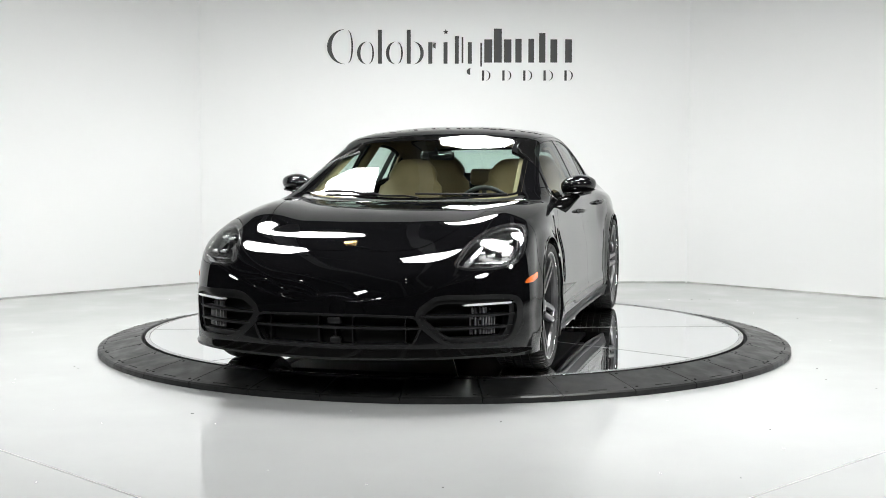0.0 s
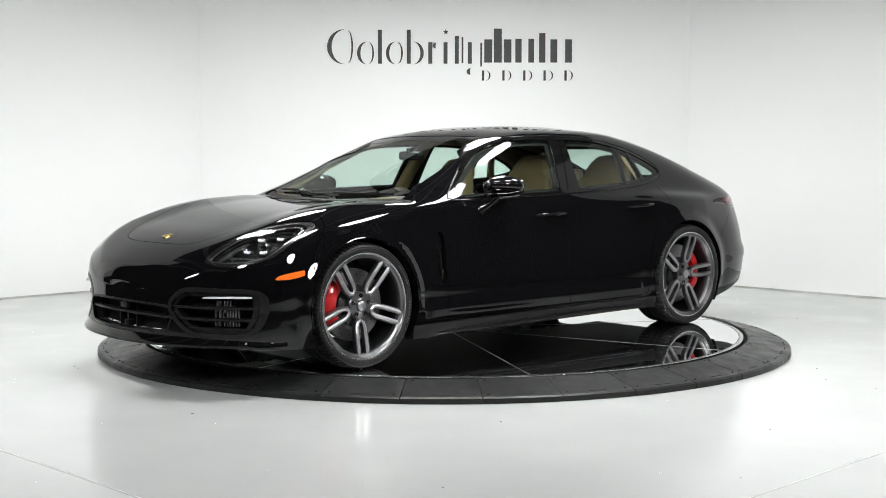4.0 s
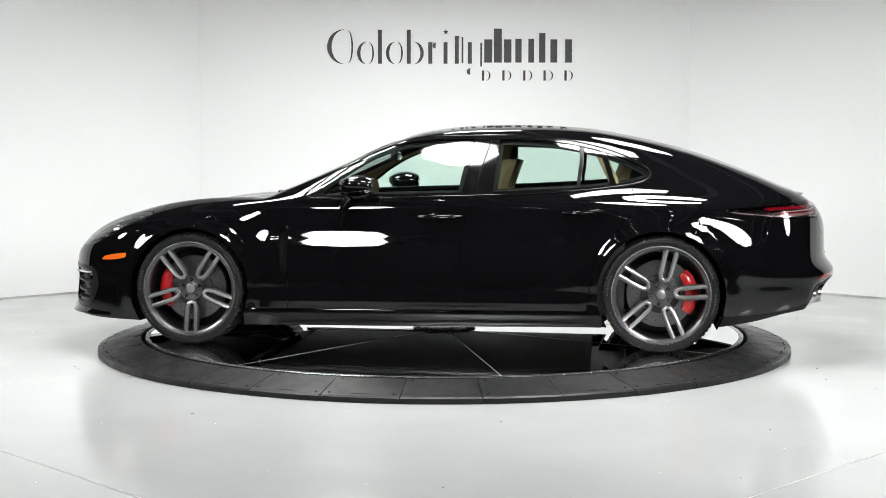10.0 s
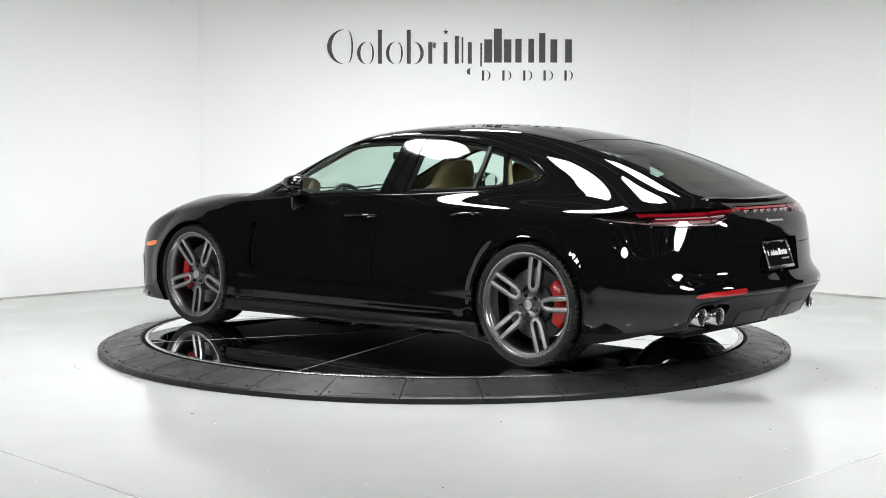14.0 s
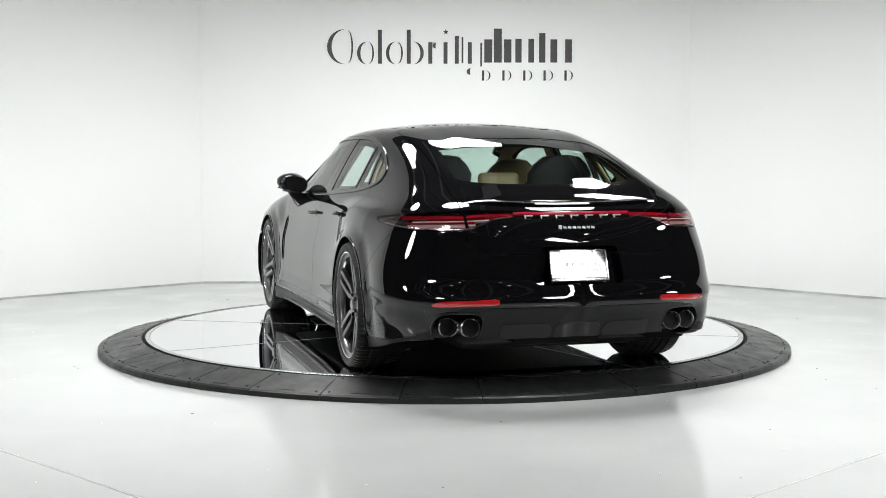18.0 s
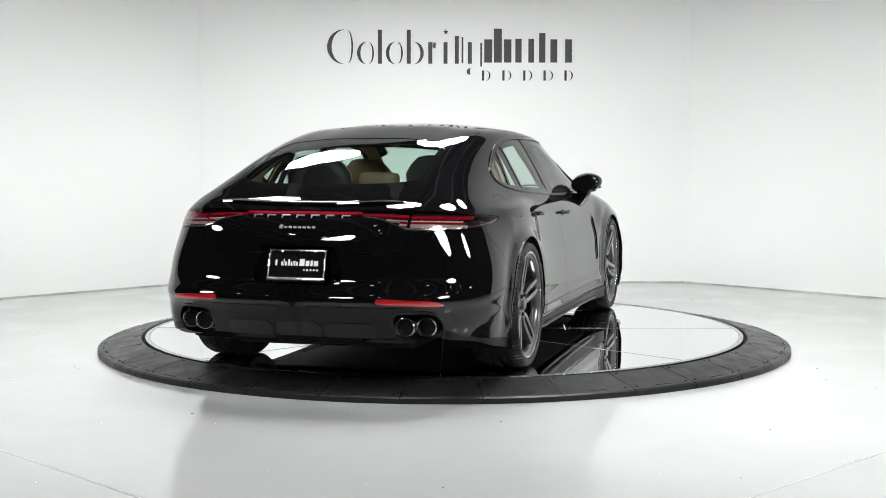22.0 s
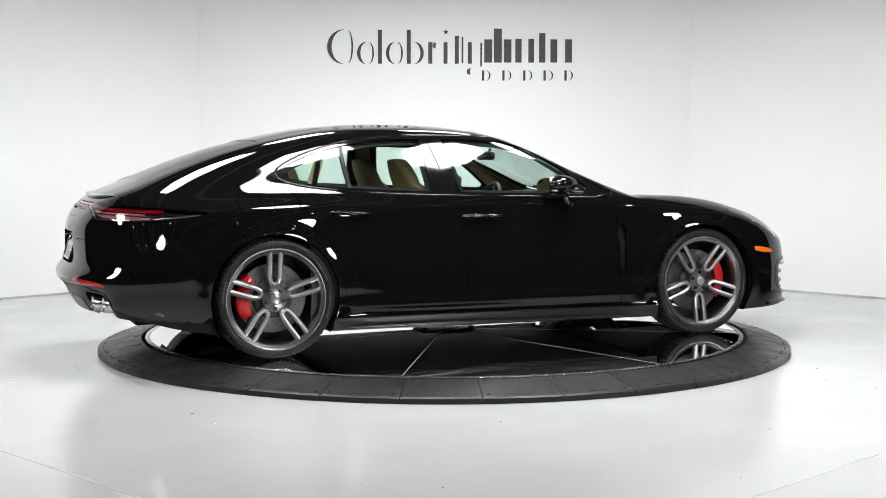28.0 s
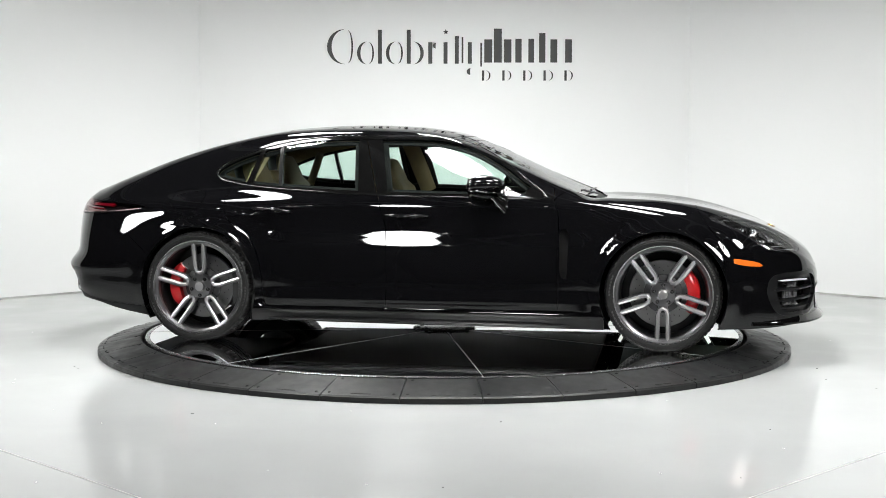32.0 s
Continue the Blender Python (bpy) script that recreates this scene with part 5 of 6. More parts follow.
        st = part("seat_back", bm, TAN, root, "tan leather sport seat back with built-in head rest", smooth=60)
        bm = bmesh.new()
        box(bm, (0.50, 2 * width, 0.17), (x + 0.24, y, 0.46), 0.05, seg=3)
        for s in (-1, 1):
            box(bm, (0.46, 0.09, 0.20), (x + 0.24, y + s * width * 0.93, 0.49), 0.04, seg=3)
        part("seat_cushion", bm, TAN, st, smooth=60)
        bm = bmesh.new()
        for s in (-1, 1):
            p = [(x + 0.078 - lean * dz, y + s * width * 0.55, 0.45 + dz) for dz in (0.02, 0.15, 0.30, 0.42)]
            tube(bm, p, 0.006, 6)
        part("seat_seam", bm, DASH, st)
    for s in (1, -1):
        seat(-0.20, 0.37 * s, 1.175, 0.255, 0.40)
        seat(-1.06, 0.38 * s, 1.20, 0.28, 0.34)
    bm = bmesh.new()
    box(bm, (0.05, 0.23, 0.06), (0.30, 0, 1.195), 0.02, seg=3)
    tube(bm, [(0.31, 0, 1.20), (0.335, 0, 1.245)], 0.012, 8)
    part("interior_mirror", bm, GLOSS_TRIM, root, "black interior mirror", smooth=50)
    bm = bmesh.new()
    box(bm, (0.55, 1.15, 0.03), (-1.68, 0, 0.965), 0.012)
    part("parcel_shelf", bm, DASH, root)
    bm = bmesh.new()
    box(bm, (0.08, 0.25, 0.13), (-1.27, 0, 1.03), 0.03, seg=3)
    part("middle_headrest", bm, TAN, root, smooth=50)
    bm = bmesh.new()
    box(bm, (0.03, 0.36, 0.15), (0.555, 0, 0.82), 0.008)
    part("screen", bm, GLOSS_TRIM, root, smooth=40)


def bars(root, mat, items, m, name, depth=0.004):
    """Plain bars standing in for lettering: (x, y, width, height) each a part."""
    for x, y, w, h in items:
        bm = bmesh.new()
        box(bm, (w, h, depth), (x + w / 2, y + h / 2, depth / 2), min(w, h, depth) * 0.2)
        bm.transform(m)
        part(name, bm, mat, root)


def car():
    root = new("car")
    tagged(root, "glossy black four-door sport saloon with tan interior", "car")
    hull = skin()
    high = lambda P: P[:, 2] > 0.86
    flank = lambda P: np.abs(P[:, 1]) > 0.5
    dlo = within(WINDOWS, SIDE, -0.009, flank)
    dlo_out = within(WINDOWS, SIDE, 0.013, flank)
    screen, rear_glass = within(WINDSCREEN, TOPV, 0, high), within(REAR_GLASS, TOPV, 0, high)
    hood_f = within(HOOD, TOPV, 0, lambda P: P[:, 2] > 0.62)
    cowl_f = within(COWL, TOPV, 0, high)
    roof_f = within(ROOF_GLASS, TOPV, 0, high)
    gate_f = either(within(GATE_TOP, TOPV, 0, lambda P: P[:, 2] > 0.90), within(GATE_BACK, FRONT, 0, behind(-2.25)))
    head_l = within(HEADLAMP, FRONT, 0, ahead(1.6))
    intake_l = within(INTAKE, FRONT, 0, ahead(1.95))
    grille_f = within(GRILLE, FRONT, 0, ahead(2.0))
    tail_l = within(TAIL_LAMP, FRONT, 0, behind(-1.6))
    bar_f = within(LIGHT_BAR, FRONT, 0, behind(-2.2))
    exh_l = within(EXHAUST_HOLE, FRONT, 0, behind(-2.2))
    refl_l = within(REFLECTOR, FRONT, 0, behind(-2.2))
    marker = within(MARKER, SIDE, 0, flank)
    vent = within(SIDE_VENT, SIDE, 0, flank)
    skirt_f = lambda P: np.maximum(P[:, 2] - 0.213 - 0.011 * (0.9 - P[:, 0]) / 1.9, np.maximum(P[:, 0] - 1.12, -1.12 - P[:, 0]))
    diff_f = lambda P: np.where(P[:, 0] < -1.6, P[:, 2] - DIFFUSER_TOP(P[:, 0]), 0.3)

    arch_f, arch_r = circle_cut(AXLE_F, HUB_Z, 0.384), circle_cut(AXLE_R, HUB_Z, 0.386)
    rest = minus(minus(hull, arch_f), arch_r)
    lip_f = clip(refine(clip(rest, either(circle_cut(AXLE_F, HUB_Z, 0.43), circle_cut(AXLE_R, HUB_Z, 0.43))), 2), either(circle_cut(AXLE_F, HUB_Z, 0.391), circle_cut(AXLE_R, HUB_Z, 0.393)))
    open_skin = rest

    def take(field, gap=0.0018):
        """Cut a panel out of what is left, with a shut line round it."""
        nonlocal rest
        piece = clip(rest, lambda P: field(P) + gap)
        rest = minus(rest, field, gap)
        return piece

    # lamps, openings and glass come out of the skin first
    for f in (head_l, flipped(head_l), intake_l, flipped(intake_l), grille_f, tail_l, flipped(tail_l), bar_f, exh_l, flipped(exh_l), refl_l, flipped(refl_l)):
        rest = minus(rest, f)
    rest = minus(minus(rest, marker), vent)
    glasses = take(dlo_out, 0.0)
    for name, f, mat, label, off in (("windscreen", screen, CLEAR, "clear greenish windscreen", -0.003), ("rear_window", rear_glass, TINTED, "sloping tinted rear window", -0.003)):
        pane = take(f, 0.001)
        g = shell(name, pane, mat, root, label, off, 0.0)
        g.visible_shadow = False
        edge = within(WINDSCREEN if name == "windscreen" else REAR_GLASS, TOPV, -0.028 if name == "windscreen" else -0.034, high)
        if name == "windscreen":
            edge = both(edge, lambda P: 0.235 - P[:, 0])
        shell("black_border", minus(pane, edge), GLOSS_TRIM, g, "", off + 0.0006, 0.0)
    shell("cowl", take(cowl_f), PLASTIC, root, "dark plastic cowl under the windscreen", -0.012)
    shell("roof_panel", take(roof_f), GLOSS_TRIM, root, "dark glass roof panel", -0.001)
    shell("bonnet", take(hood_f), PAINT, root, "glossy black bonnet", 0.0, 0.02)
    shell("plate_recess", take(within(PLATE_RECESS, FRONT, 0, behind(-2.2)), 0.0), PAINT, root, "black hollow behind the plate", -0.054, 0.0)
    shell("tailgate", take(gate_f), PAINT, root, "glossy black tailgate", 0.0, 0.056)
    skirts = take(skirt_f, 0.0)
    diffuser = take(diff_f, 0.0)
    fuel = within(FUEL_FLAP, SIDE, 0, right)
    shell("fuel_flap", take(fuel, 0.0015), PAINT, root, "", 0.0)
    bumper_r = take(lambda P: np.maximum(P[:, 0] + 1.6, np.maximum(P[:, 2] - 0.815, P[:, 0] + 1.66 + 1.15 * np.maximum(0, P[:, 2] - 0.42))))
    shell("rear_bumper", bumper_r, PAINT, root, "glossy black rear bumper", 0.0, 0.056)

    for s, when in ((1, left), (-1, right)):
        side = (lambda f: f) if s > 0 else flipped
        fd = take(within(FRONT_DOOR, SIDE, 0, lambda P, w=when: w(P) & (np.abs(P[:, 1]) > 0.6)))
        door1 = shell("front_door", fd, PAINT, root, "glossy black front door", 0.0, 0.02)
        rd = take(within(REAR_DOOR, SIDE, 0, lambda P, w=when: w(P) & (np.abs(P[:, 1]) > 0.6)))
        door2 = shell("rear_door", rd, PAINT, root, "glossy black rear door", 0.0, 0.02)
        fn = take(within(FENDER, SIDE, 0, lambda P, w=when: w(P) & (np.abs(P[:, 1]) > 0.55)))
        shell("front_wing", fn, PAINT, root, "glossy black front wing", 0.0, 0.02)
        handle(hull, door1, 0.005, -0.245, 0.812, s)
        handle(hull, door2, -0.885, -1.13, 0.846, s)
        # side glass, trim and pillars
        ours = clip(glasses, lambda P, q=s: -P[:, 1] * q)
        shell("window_trim", minus(ours, dlo), GLOSS_TRIM, root, "gloss black window surround", 0.002, 0.02)
        inner = clip(ours, dlo)
        lean = lambda x0, k: (lambda P: P[:, 0] - (x0 + k * (P[:, 2] - 0.96)))
        cuts = [("front_window", door1, None, (-0.250, -0.20)), ("rear_window_pane", door2, (-0.440, -0.10), (-0.955, -0.08)),
                ("fixed_window_pane", door2, (-0.980, -0.08), (-1.190, 0.33)), ("quarter_window", root, (-1.222, 0.33), None)]
        for name, parent, a, b in cuts:
            f = lambda P, a=a, b=b: np.max([lean(*a)(P) if a else np.full(len(P), -9.0), -lean(*b)(P) if b else np.full(len(P), -9.0)], axis=0)
            g = shell(name, clip(inner, lambda P, f=f: f(P)), CLEAR if name != "quarter_window" else TINTED, parent, "clear greenish side glass", -0.004, 0.0)
            g.visible_shadow = False
        for name, a, b, mat in (("b_pillar", (-0.250, -0.20), (-0.440, -0.10), GLOSS_TRIM), ("window_divider", (-0.955, -0.08), (-0.980, -0.08), TRIM), ("c_pillar_strip", (-1.190, 0.33), (-1.222, 0.33), GLOSS_TRIM)):
            piece = clip(inner, lambda P, a=a, b=b: np.maximum(lean(*a)(P), -lean(*b)(P)))
            if name == "b_pillar":
                gap = lambda P: np.abs(P[:, 0] + 0.320 + 0.30 * (P[:, 2] - 0.96)) - 0.003
                piece = minus(refine(piece, 2), gap)
            shell(name, piece, mat, root, "gloss black pillar cover" if "pillar" in name else "", -0.001, 0.03)
        inside = minus(refine(inner), within(WINDOWS, SIDE, -0.034, flank))
        shell("window_frame", inside, CAVITY, door1, "black door frame behind the glass", -0.022, 0.01)
        for a, b in (((-0.218, -0.20), (-0.252, -0.20)), ((-0.438, -0.10), (-0.468, -0.10))):
            post = clip(clip(inner, lean(*a)), lambda P, b=b: -lean(*b)(P))
            shell("frame_post", post, CAVITY, door1, "", -0.022, 0.01)
        # triangle behind the windscreen pillar that carries the mirror
        tri = outline([(0.80, 0.938, 1), (0.655, 1.012, 1), (0.60, 0.942, 1)], 3)
        shell("mirror_triangle", clip(inner, within(tri, SIDE, -0.004, flank)), GLOSS_TRIM, door1, "", -0.001, 0.01)
        moulding(hull, root, s)
        mirror(root, s)
        headlamp(hull, root, s)
        tail_lamp(hull, root, s)
        m = clip(hull, both(marker, lambda P, q=s: -P[:, 1] * q))
        shell("side_marker", m, AMBER, root, "amber side marker light", 0.003, 0.015)
        # the vent behind the front wheel
        v = clip(hull, both(vent, lambda P, q=s: -P[:, 1] * q))
        shell("side_vent", v, CAVITY, root, "dark air outlet in the front wing", -0.035, 0.0)
        ring = minus(clip(hull, both(within(SIDE_VENT, SIDE, 0.007, flank), lambda P, q=s: -P[:, 1] * q)), vent)
        shell("vent_blade", ring, PAINT, root, "", 0.004, 0.03)
        # front intake: cavity, frame, blades, fins and lamp strip
        hole = refine(clip(hull, side(intake_l)), 2)
        it = shell("side_intake", hole, CAVITY, root, "black side intake with blades", -0.10, 0.0)
        frame_out = within(INTAKE, FRONT, 0.024, ahead(1.95))
        shell("intake_frame", minus(clip(open_skin, side(frame_out)), side(intake_l)), TRIM, it, "satin black frame", 0.002, 0.06)
        shell("inner_frame", minus(hole, side(within(INTAKE, FRONT, -0.022, ahead(1.95)))), TRIM, it, "", -0.018, 0.04)
        for z0, z1 in ((0.378, 0.388), (0.316, 0.327), (0.268, 0.276)):
            shell("blade", clip(hole, both(band(z0, z1), lambda P: np.abs(P[:, 1]) * 0 - 1)), TRIM, it, "", -0.012, 0.05)
        for k in range(10):
            y0 = 0.690 + 0.0125 * k
            for z0, z1 in ((0.392, 0.424), (0.331, 0.374), (0.286, 0.313)):
                f = both(band(z0, z1), lambda P, a=y0: np.maximum(a - np.abs(P[:, 1]), np.abs(P[:, 1]) - a - 0.0055))
                shell("fin", clip(hole, f), FIN_GREY, it, "", -0.034, 0.02)
        drl = outline([(0.645, 0.438), (0.665, 0.447), (0.80, 0.451), (0.860, 0.449), (0.858, 0.441), (0.78, 0.440)], 5)
        shell("daytime_light", clip(refine(clip(hull, side(within(INTAKE, FRONT, 0.02, ahead(1.95)))), 2), side(within(drl, FRONT, 0, ahead(1.95)))), LAMP_WHITE, it, "thin pale daytime light strip", 0.010, 0.03)
        # rear reflector and exhaust
        shell("rear_reflector", clip(hull, side(refl_l)), RED_REFLECTOR, root, "red reflector strip", 0.001, 0.015)
        shell("exhaust_recess", clip(hull, side(exh_l)), CAVITY, root, "", -0.09, 0.0)
        shell("recess_rim", minus(clip(hull, side(within(EXHAUST_HOLE, FRONT, 0.008, behind(-2.2)))), side(exh_l)), TRIM, root, "", 0.006, 0.08)
        for y in (0.556, 0.657):
            p, n = find(hull, FRONT, y * s, 0.332, behind(-2.2))
            bm = bmesh.new()
            lathe(bm, [(0.043, -0.20), (0.0445, -0.02), (0.0465, 0.0), (0.0495, 0.004), (0.0525, 0.0), (0.053, -0.06), (0.050, -0.20)], 36,
                  Matrix.Translation((p.x - 0.020, y * s, 0.332)) @ pose(0, 0, 0, 0, -90, 0) @ Matrix.Diagonal((0.94, 1.0, 1, 1)), closed=True)
            tip = part("exhaust_tip", bm, STEEL, root, "polished steel exhaust tip", smooth=40)
            bm = bmesh.new()
            lathe(bm, [(0.0001, -0.045), (0.040, -0.045), (0.0438, -0.040), (0.0438, -0.12)], 24, Matrix.Translation((p.x - 0.020, y * s, 0.332)) @ pose(0, 0, 0, 0, -90, 0))
            part("pipe_core", bm, CAVITY, tip)
        # skirt and arch lining
        sk = clip(skirts, lambda P, q=s: -P[:, 1] * q)
        st = shell("side_skirt", sk, PLASTIC, root, "satin black side skirt", 0.010, 0.03)
        bm = bmesh.new()
        tube(bm, [(1.10, 0.905 * s, 0.150), (0.9, 0.912 * s, 0.148), (0.0, 0.905 * s, 0.156), (-0.9, 0.925 * s, 0.163), (-1.08, 0.928 * s, 0.166)], [0.010, 0.020, 0.020, 0.020, 0.010], 10, 0.6)
        part("skirt_blade", bm, TRIM, st, smooth=50)
        for x, r in ((AXLE_F, 0.392), (AXLE_R, 0.394)):
            bm = bmesh.new()
            n = 40
            prof = [(0.945 if x > 0 else 0.955, r), (0.60, r + 0.01), (0.56, r - 0.1), (0.56, 0.05)]
            rows = []
            for k in range(n + 1):
                a = radians(-32 + 244 * k / n)
                rows.append([bm.verts.new((x + q * math.cos(a), y * s, HUB_Z + q * math.sin(a))) for y, q in prof])
            for a, b in zip(rows, rows[1:]):
                for i in range(len(prof) - 1):
                    bm.faces.new((a[i], a[i + 1], b[i + 1], b[i]))
            part("arch_liner", bm, CAVITY, root, smooth=50)

    shell("wheel_arch_lip", clip(lip_f, lambda P: P[:, 2] * 0 - 1.0), PAINT, root, "", 0.004, 0.025)
    # what remains in front of the wheels is the bumper, the rest is the body
    shell("front_bumper", take(lambda P: 1.70 - P[:, 0], 0.0), PAINT, root, "glossy black front bumper", 0.0, 0.02)
    shell("body", rest, PAINT, root, "glossy black roof frame and rear quarters", 0.0, 0.02)

    # front grille
    hole = refine(clip(hull, grille_f), 2)
    gr = shell("grille", hole, CAVITY, root, "black lower grille", -0.075, 0.0)
    shell("grille_frame", minus(clip(open_skin, within(GRILLE, FRONT, 0.012, ahead(2.0))), grille_f), TRIM, gr, "", 0.004, 0.06)
    for z0, z1 in ((0.318, 0.330),):
        shell("grille_bar", clip(hole, band(z0, z1)), TRIM, gr, "", -0.008, 0.05)
    for k in range(-4, 5):
        f = lambda P, c=k * 0.092: np.abs(P[:, 1] - c) - 0.004
        shell("grille_rib", clip(hole, f), PLASTIC, gr, "", -0.032, 0.04)
    m = on_skin(hull, FRONT, 0.0, 0.36, ahead(2.0))
    bm = bmesh.new()
    box(bm, (0.07, 0.035, 0.05), None, 0.008, m @ Matrix.Translation((0.0, 0, -0.03)))
    part("camera_housing", bm, PLASTIC, gr, smooth=40)
    bm = bmesh.new()
    box(bm, (0.05, 0.05, 0.04), None, 0.006, m @ Matrix.Translation((0.0, -0.11, -0.04)))
    part("sensor_housing", bm, PLASTIC, gr, smooth=40)
    # splitter under the nose
    bm = bmesh.new()
    rows = []
    for k in range(61):
        y = -0.93 + 1.86 * k / 60
        q = min(1.0, abs(y) / 0.945)
        x = NOSE - 0.62 * (1 - (1 - q ** (1 / 0.43)) ** (1 / 2.35)) if q < 1 else NOSE - 0.62
        z = 0.178 - 0.012 * (1 - q)
        o = 0.040
        nx, ny = 1 - 0.55 * q * q, 0.8 * q * q * (1 if y > 0 else -1)
        rows.append([bm.verts.new(p) for p in ((x - 0.10, y * 0.94, z + 0.045), (x + 0.004 * nx, y, z + 0.050), (x + o * nx * 0.7, y + o * 0.35 * ny, z + 0.022), (x + o * nx, y + o * 0.5 * ny, z + 0.012),
                                              (x + o * nx, y + o * 0.5 * ny, z), (x - 0.10, y * 0.94, z - 0.004))])
    for a, b in zip(rows, rows[1:]):
        for i in range(6):
            bm.faces.new((a[i], a[(i + 1) % 6], b[(i + 1) % 6], b[i]))
    bm.faces.new(rows[0])
    bm.faces.new(rows[-1][::-1])
    part("front_splitter", bm, GLOSS_TRIM, root, "gloss black front splitter", smooth=35)

    # rear: light bar, lip, diffuser, plate, lettering
    bar = clip(hull, bar_f)
    lb = shell("light_bar", bar, GLOSS_TRIM, root, "slim red light bar across the tail", -0.014, 0.012)
    shell("red_strip", clip(refine(bar, 2), band(0.9035, 0.914)), RED_LENS, lb, "dark red strip", -0.004, 0.012)
    bm = bmesh.new()
    rows = []
    ys = [-0.56 + 1.12 * k / 40 for k in range(41)]
    level = [find(hull, TOPV, -2.39 + 0.10 * (abs(y) / 0.60) ** 2.6, y, lambda P: P[:, 2] > 0.85)[0].z for y in ys]
    level = np.convolve(np.concatenate([[level[0]] * 5, level, [level[-1]] * 5]), np.ones(11) / 11, "valid")
    for y, zl in zip(ys, level):
        x, z = -2.40 + 0.10 * (abs(y) / 0.60) ** 2.6, zl + 0.006 - 0.014 * (abs(y) / 0.56) ** 6
        rows.append([bm.verts.new(v) for v in ((x + 0.10, y, z + 0.022 - 0.006), (x + 0.02, y, z + 0.006), (x - 0.012, y, z), (x - 0.014, y, z - 0.008), (x + 0.012, y, z - 0.026), (x + 0.06, y, z - 0.03))])
    for a, b in zip(rows, rows[1:]):
        for i in range(6):
            bm.faces.new((a[i], a[(i + 1) % 6], b[(i + 1) % 6], b[i]))
    bm.faces.new(rows[0])
    bm.faces.new(rows[-1][::-1])
    part("tail_spoiler", bm, PAINT, root, "slim black spoiler lip", smooth=40)
    df = shell("rear_valance", diffuser, PLASTIC, root, "satin black lower rear valance", 0.003, 0.03)
    for y0, y1 in ((-0.40, -0.14), (-0.125, 0.125), (0.14, 0.40)):
        f = both(band(0.262, 0.352), lambda P, a=y0, b=y1: np.maximum(a - P[:, 1], P[:, 1] - b), lambda P: np.where(P[:, 0] < -2.2, -1, 0.3))
        shell("diffuser_panel", clip(hull, f), TRIM, df, "", 0.007, 0.02)
    low_p, high_p = (find(hull, FRONT, 0.10, z, behind(-2.2))[0] for z in (0.57, 0.71))
    m = Matrix.Translation(((low_p.x + high_p.x) / 2 + 0.022, 0.0, 0.638)) @ Matrix(((0, 0, -1), (-1, 0, 0), (0, 1, 0))).to_4x4() @ pose(0, 0, 0, -19.5, 0, 0)
    bm = bmesh.new()
    box(bm, (0.308, 0.158, 0.006), (0, 0, 0.003), 0.002)
    plate = part("number_plate", bm, PLATE_BLACK, root, "black dealer plate with white lettering")
    plate.matrix_basis = m
    bm = bmesh.new()
    prism(bm, [(-0.079, -0.001), (0.079, -0.001), (-0.079, -0.058)], 0.27, pose(-0.135, 0, 0) @ Matrix(((0, 0, 1), (1, 0, 0), (0, 1, 0))).to_4x4())
    part("plate_bracket", bm, CAVITY, plate, "black wedge bracket")
    bm = bmesh.new()
    for w, h, x, y in ((0.314, 0.009, 0, 0.0775), (0.314, 0.018, 0, -0.073), (0.008, 0.162, -0.153, 0), (0.008, 0.162, 0.153, 0)):
        box(bm, (w, h, 0.010), (x, y, 0.006), 0.002)
    for x in (-0.09, 0.09):
        lathe(bm, [(0.0001, 0.013), (0.007, 0.012), (0.008, 0.008)], 12, pose(x, 0.072, 0))
    part("plate_frame", bm, LAMP_SILVER, plate, "silver plate frame", smooth=40)
    word = [(-0.128, 0.012, 0.030), (-0.094, 0.008, 0.020), (-0.082, 0.004, 0.034), (-0.074, 0.012, 0.020), (-0.058, 0.012, 0.032), (-0.042, 0.008, 0.020), (-0.031, 0.004, 0.026),
            (-0.023, 0.006, 0.026), (-0.014, 0.012, 0.020), (0.006, 0.030, 0.036), (0.040, 0.022, 0.026), (0.066, 0.014, 0.030), (0.084, 0.026, 0.026)]
    bars(plate, PLATE_WHITE, [(x, -0.004, w * 0.9, h) for x, w, h in word], Matrix.Translation((0.008, 0, 0.0062)), "letter_bar", 0.002)
    bars(plate, PLATE_WHITE, [(0.03 + 0.018 * k, -0.022, 0.008, 0.009) for k in range(5)], Matrix.Translation((0.008, -0.008, 0.0062)), "letter_bar", 0.002)
    for k in range(7):
        y = 0.245 - 0.081 * k
        mm = on_skin(hull, FRONT, y, 0.886, behind(-2.2))
        mm.translation = Vector((mm.translation.x - 0.002, y, 0.886))
        bm = bmesh.new()
        box(bm, (0.046, 0.004, 0.008), (0, 0.008, 0.0), 0.001)
        box(bm, (0.005, 0.018, 0.008), (-0.019, 0, 0.0), 0.001)
        bm.transform(mm)
        part("chrome_emblem_bar", bm, EMBLEM, root)
    for k in range(8):
        y = 0.095 - 0.0255 * k
        mm = on_skin(hull, FRONT, y, 0.828, behind(-2.2))
        mm.translation = Vector((mm.translation.x, y, 0.828))
        bm = bmesh.new()
        box(bm, (0.018, 0.012 if k else 0.022, 0.005), (0, 0.003 if k else 0.006, 0.003), 0.001)
        bm.transform(mm @ pose(0, 0, 0, 0, 0, -12))
        part("script_bar", bm, EMBLEM, root)
    # crest on the bonnet
    mm = on_skin(hull, TOPV, 2.167, 0.0, lambda P: P[:, 2] > 0.6, (1, 0, 0))
    bm = bmesh.new()
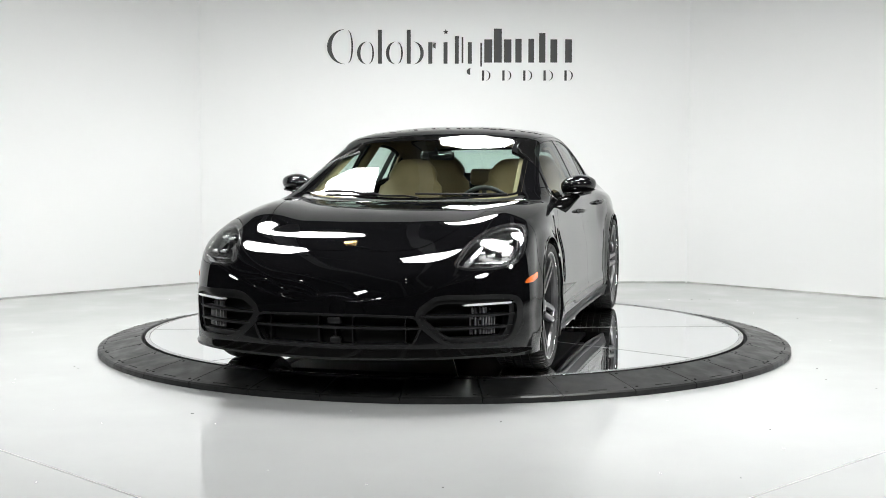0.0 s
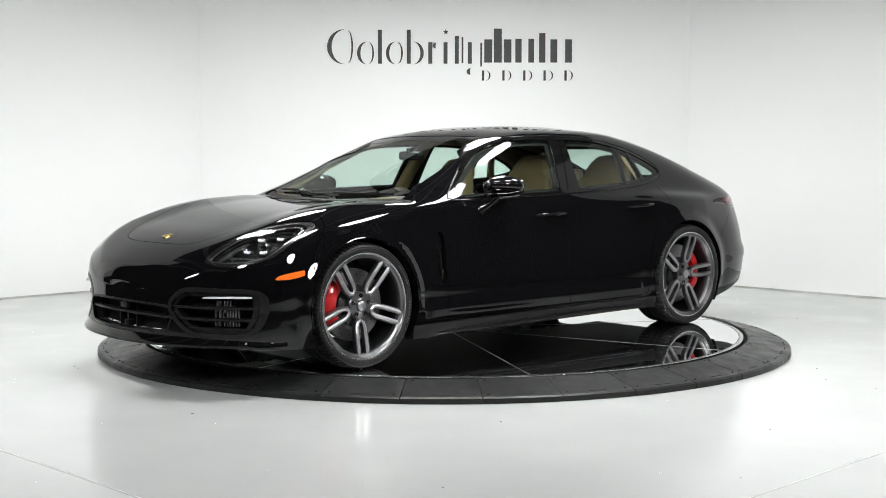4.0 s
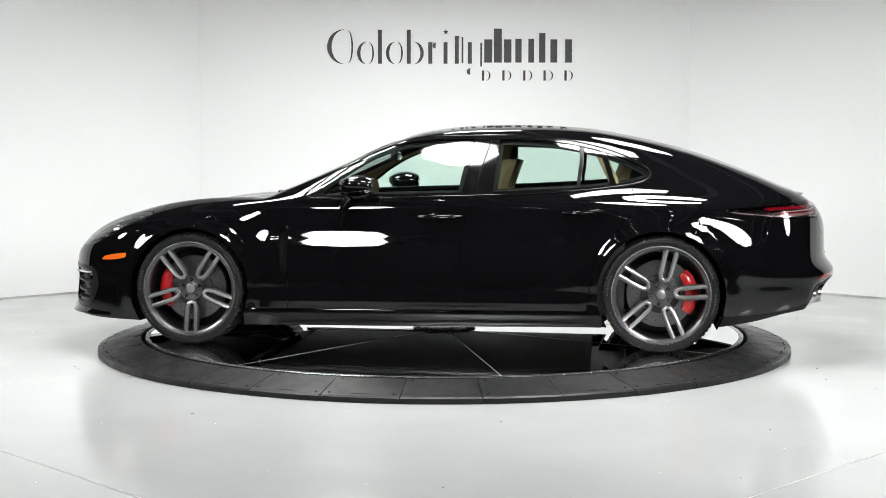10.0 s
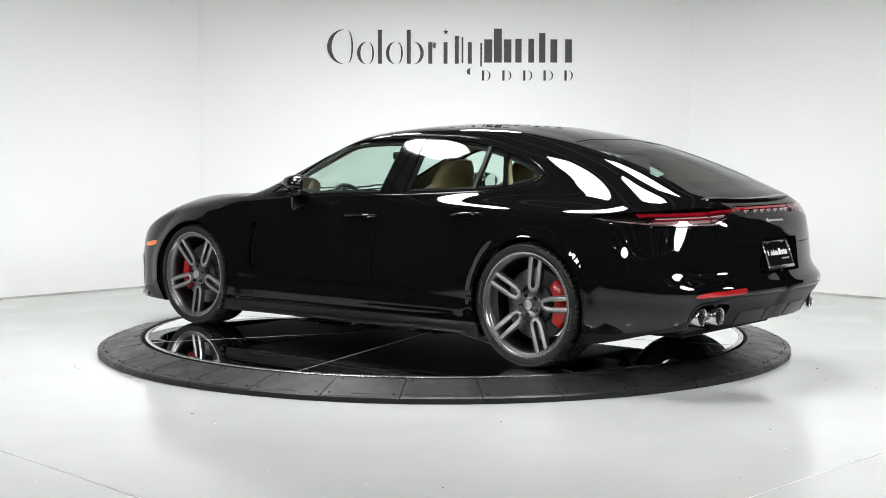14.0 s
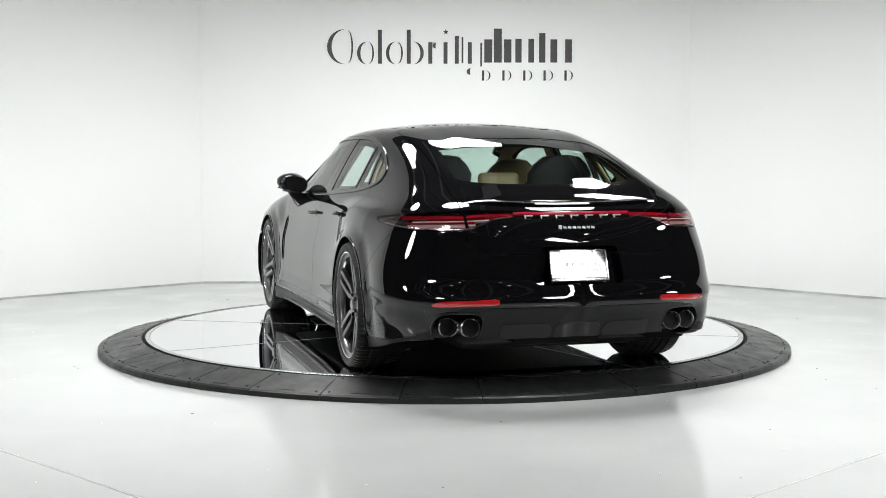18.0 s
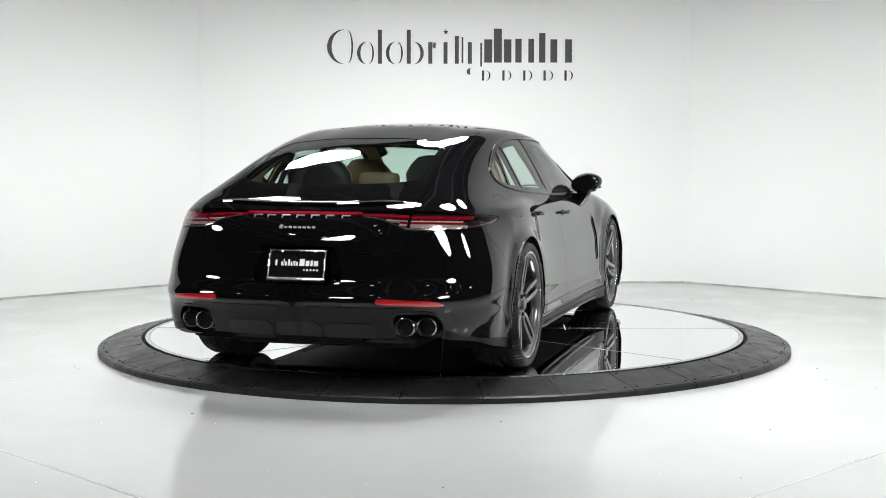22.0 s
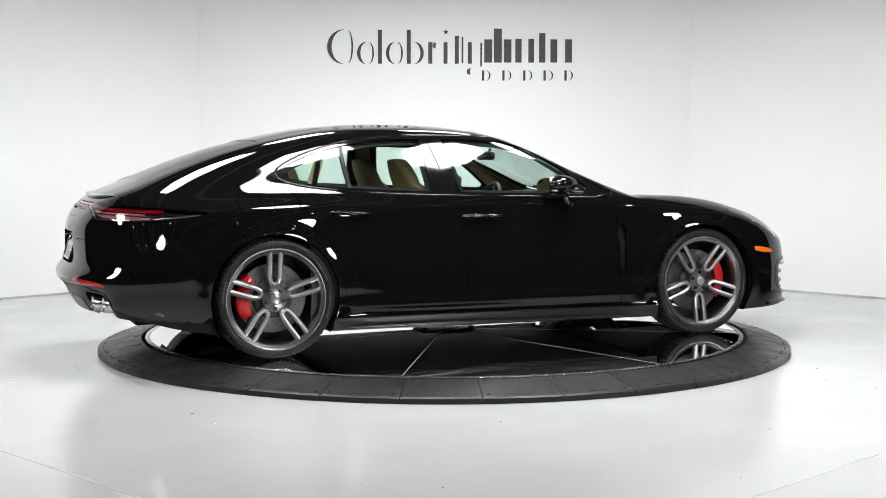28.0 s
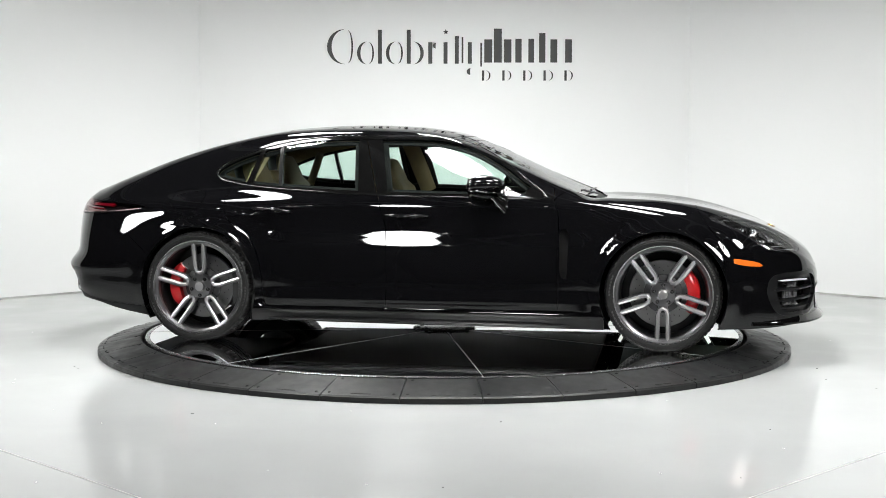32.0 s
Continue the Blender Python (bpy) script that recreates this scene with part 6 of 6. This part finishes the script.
    shield = outline([(-0.024, 0.030, 1), (0, 0.033), (0.024, 0.030, 1), (0.023, 0.0), (0.014, -0.022), (0, -0.034), (-0.014, -0.022), (-0.023, 0.0)], 4)
    mm = mm @ pose(0, 0, 0, 0, 0, 90)
    prism(bm, [tuple(q) for q in shield], 0.005, mm, 0.001)
    part("badge", bm, GOLD, root, "small gold crest badge", smooth=40)
    # wipers
    for s, a, b in ((1, (0.99, 0.60), (0.985, 0.02)), (-1, (1.02, 0.06), (0.95, -0.55))):
        bm = bmesh.new()
        pts = []
        for k in range(9):
            t = k / 8
            x, y = a[0] + (b[0] - a[0]) * t, a[1] + (b[1] - a[1]) * t
            p, n = find(hull, TOPV, x - 0.01, y, high)
            pts.append(p + n * 0.012)
        tube(bm, pts, 0.007, 6)
        part("wiper", bm, TRIM, root, smooth=60)
    # underbody
    bm = bmesh.new()
    box(bm, (2.1, 1.64, 0.03), (0, 0, 0.15), 0.01)
    box(bm, (0.85, 1.05, 0.03), (1.62, 0, 0.17), 0.01)
    box(bm, (0.95, 1.05, 0.03), (-1.75, 0, 0.20), 0.01)
    box(bm, (0.5, 0.5, 0.09), (-2.0, 0, 0.24), 0.03)
    part("underbody", bm, CAVITY, root)
    wheels(root)
    interior(hull, root)
    return root


studio()
box0 = softbox()
box0.location = (*LAMPS[0], LAMP_Z)
for q in LAMPS[1:]:
    copy_thing(box0, pose(*q, LAMP_Z))
for q in STANDS:
    lamp_stand(*q)
for q in SPOTS:
    spot_lamp(*q)
sign()
RING, DISC = turntable()
CAR = car()


# ---- movement ----
# The deck turns clockwise seen from above, with the car standing on it.
TURN = spline([(0, 0.10), (2.5, 0.0), (6, -0.45), (9, -0.05), (13, 0.22), (17, 0.27), (20, 0.45), (23, 0.15), (24, -0.15), (28, -0.75), (32, 0.2)])


def heading(t):
    return -103.98 - 8.3195 * t + float(TURN(np.array([float(t)]))[0])


def motions():
    disc_rows, car_rows = [], []
    for t in range(0, 33):
        a = heading(t)
        spin = pose(0, 0, 0, 0, 0, a)
        disc_rows.append((t, Matrix.Translation((0, 0, DISC_Z)) @ spin))
        car_rows.append((t, Matrix.Translation((0, 0, DISC_Z)) @ spin @ Matrix.Translation((0.030, 0.034, 0.0))))
    walk(DISC, disc_rows)
    walk(CAR, car_rows)


motions()
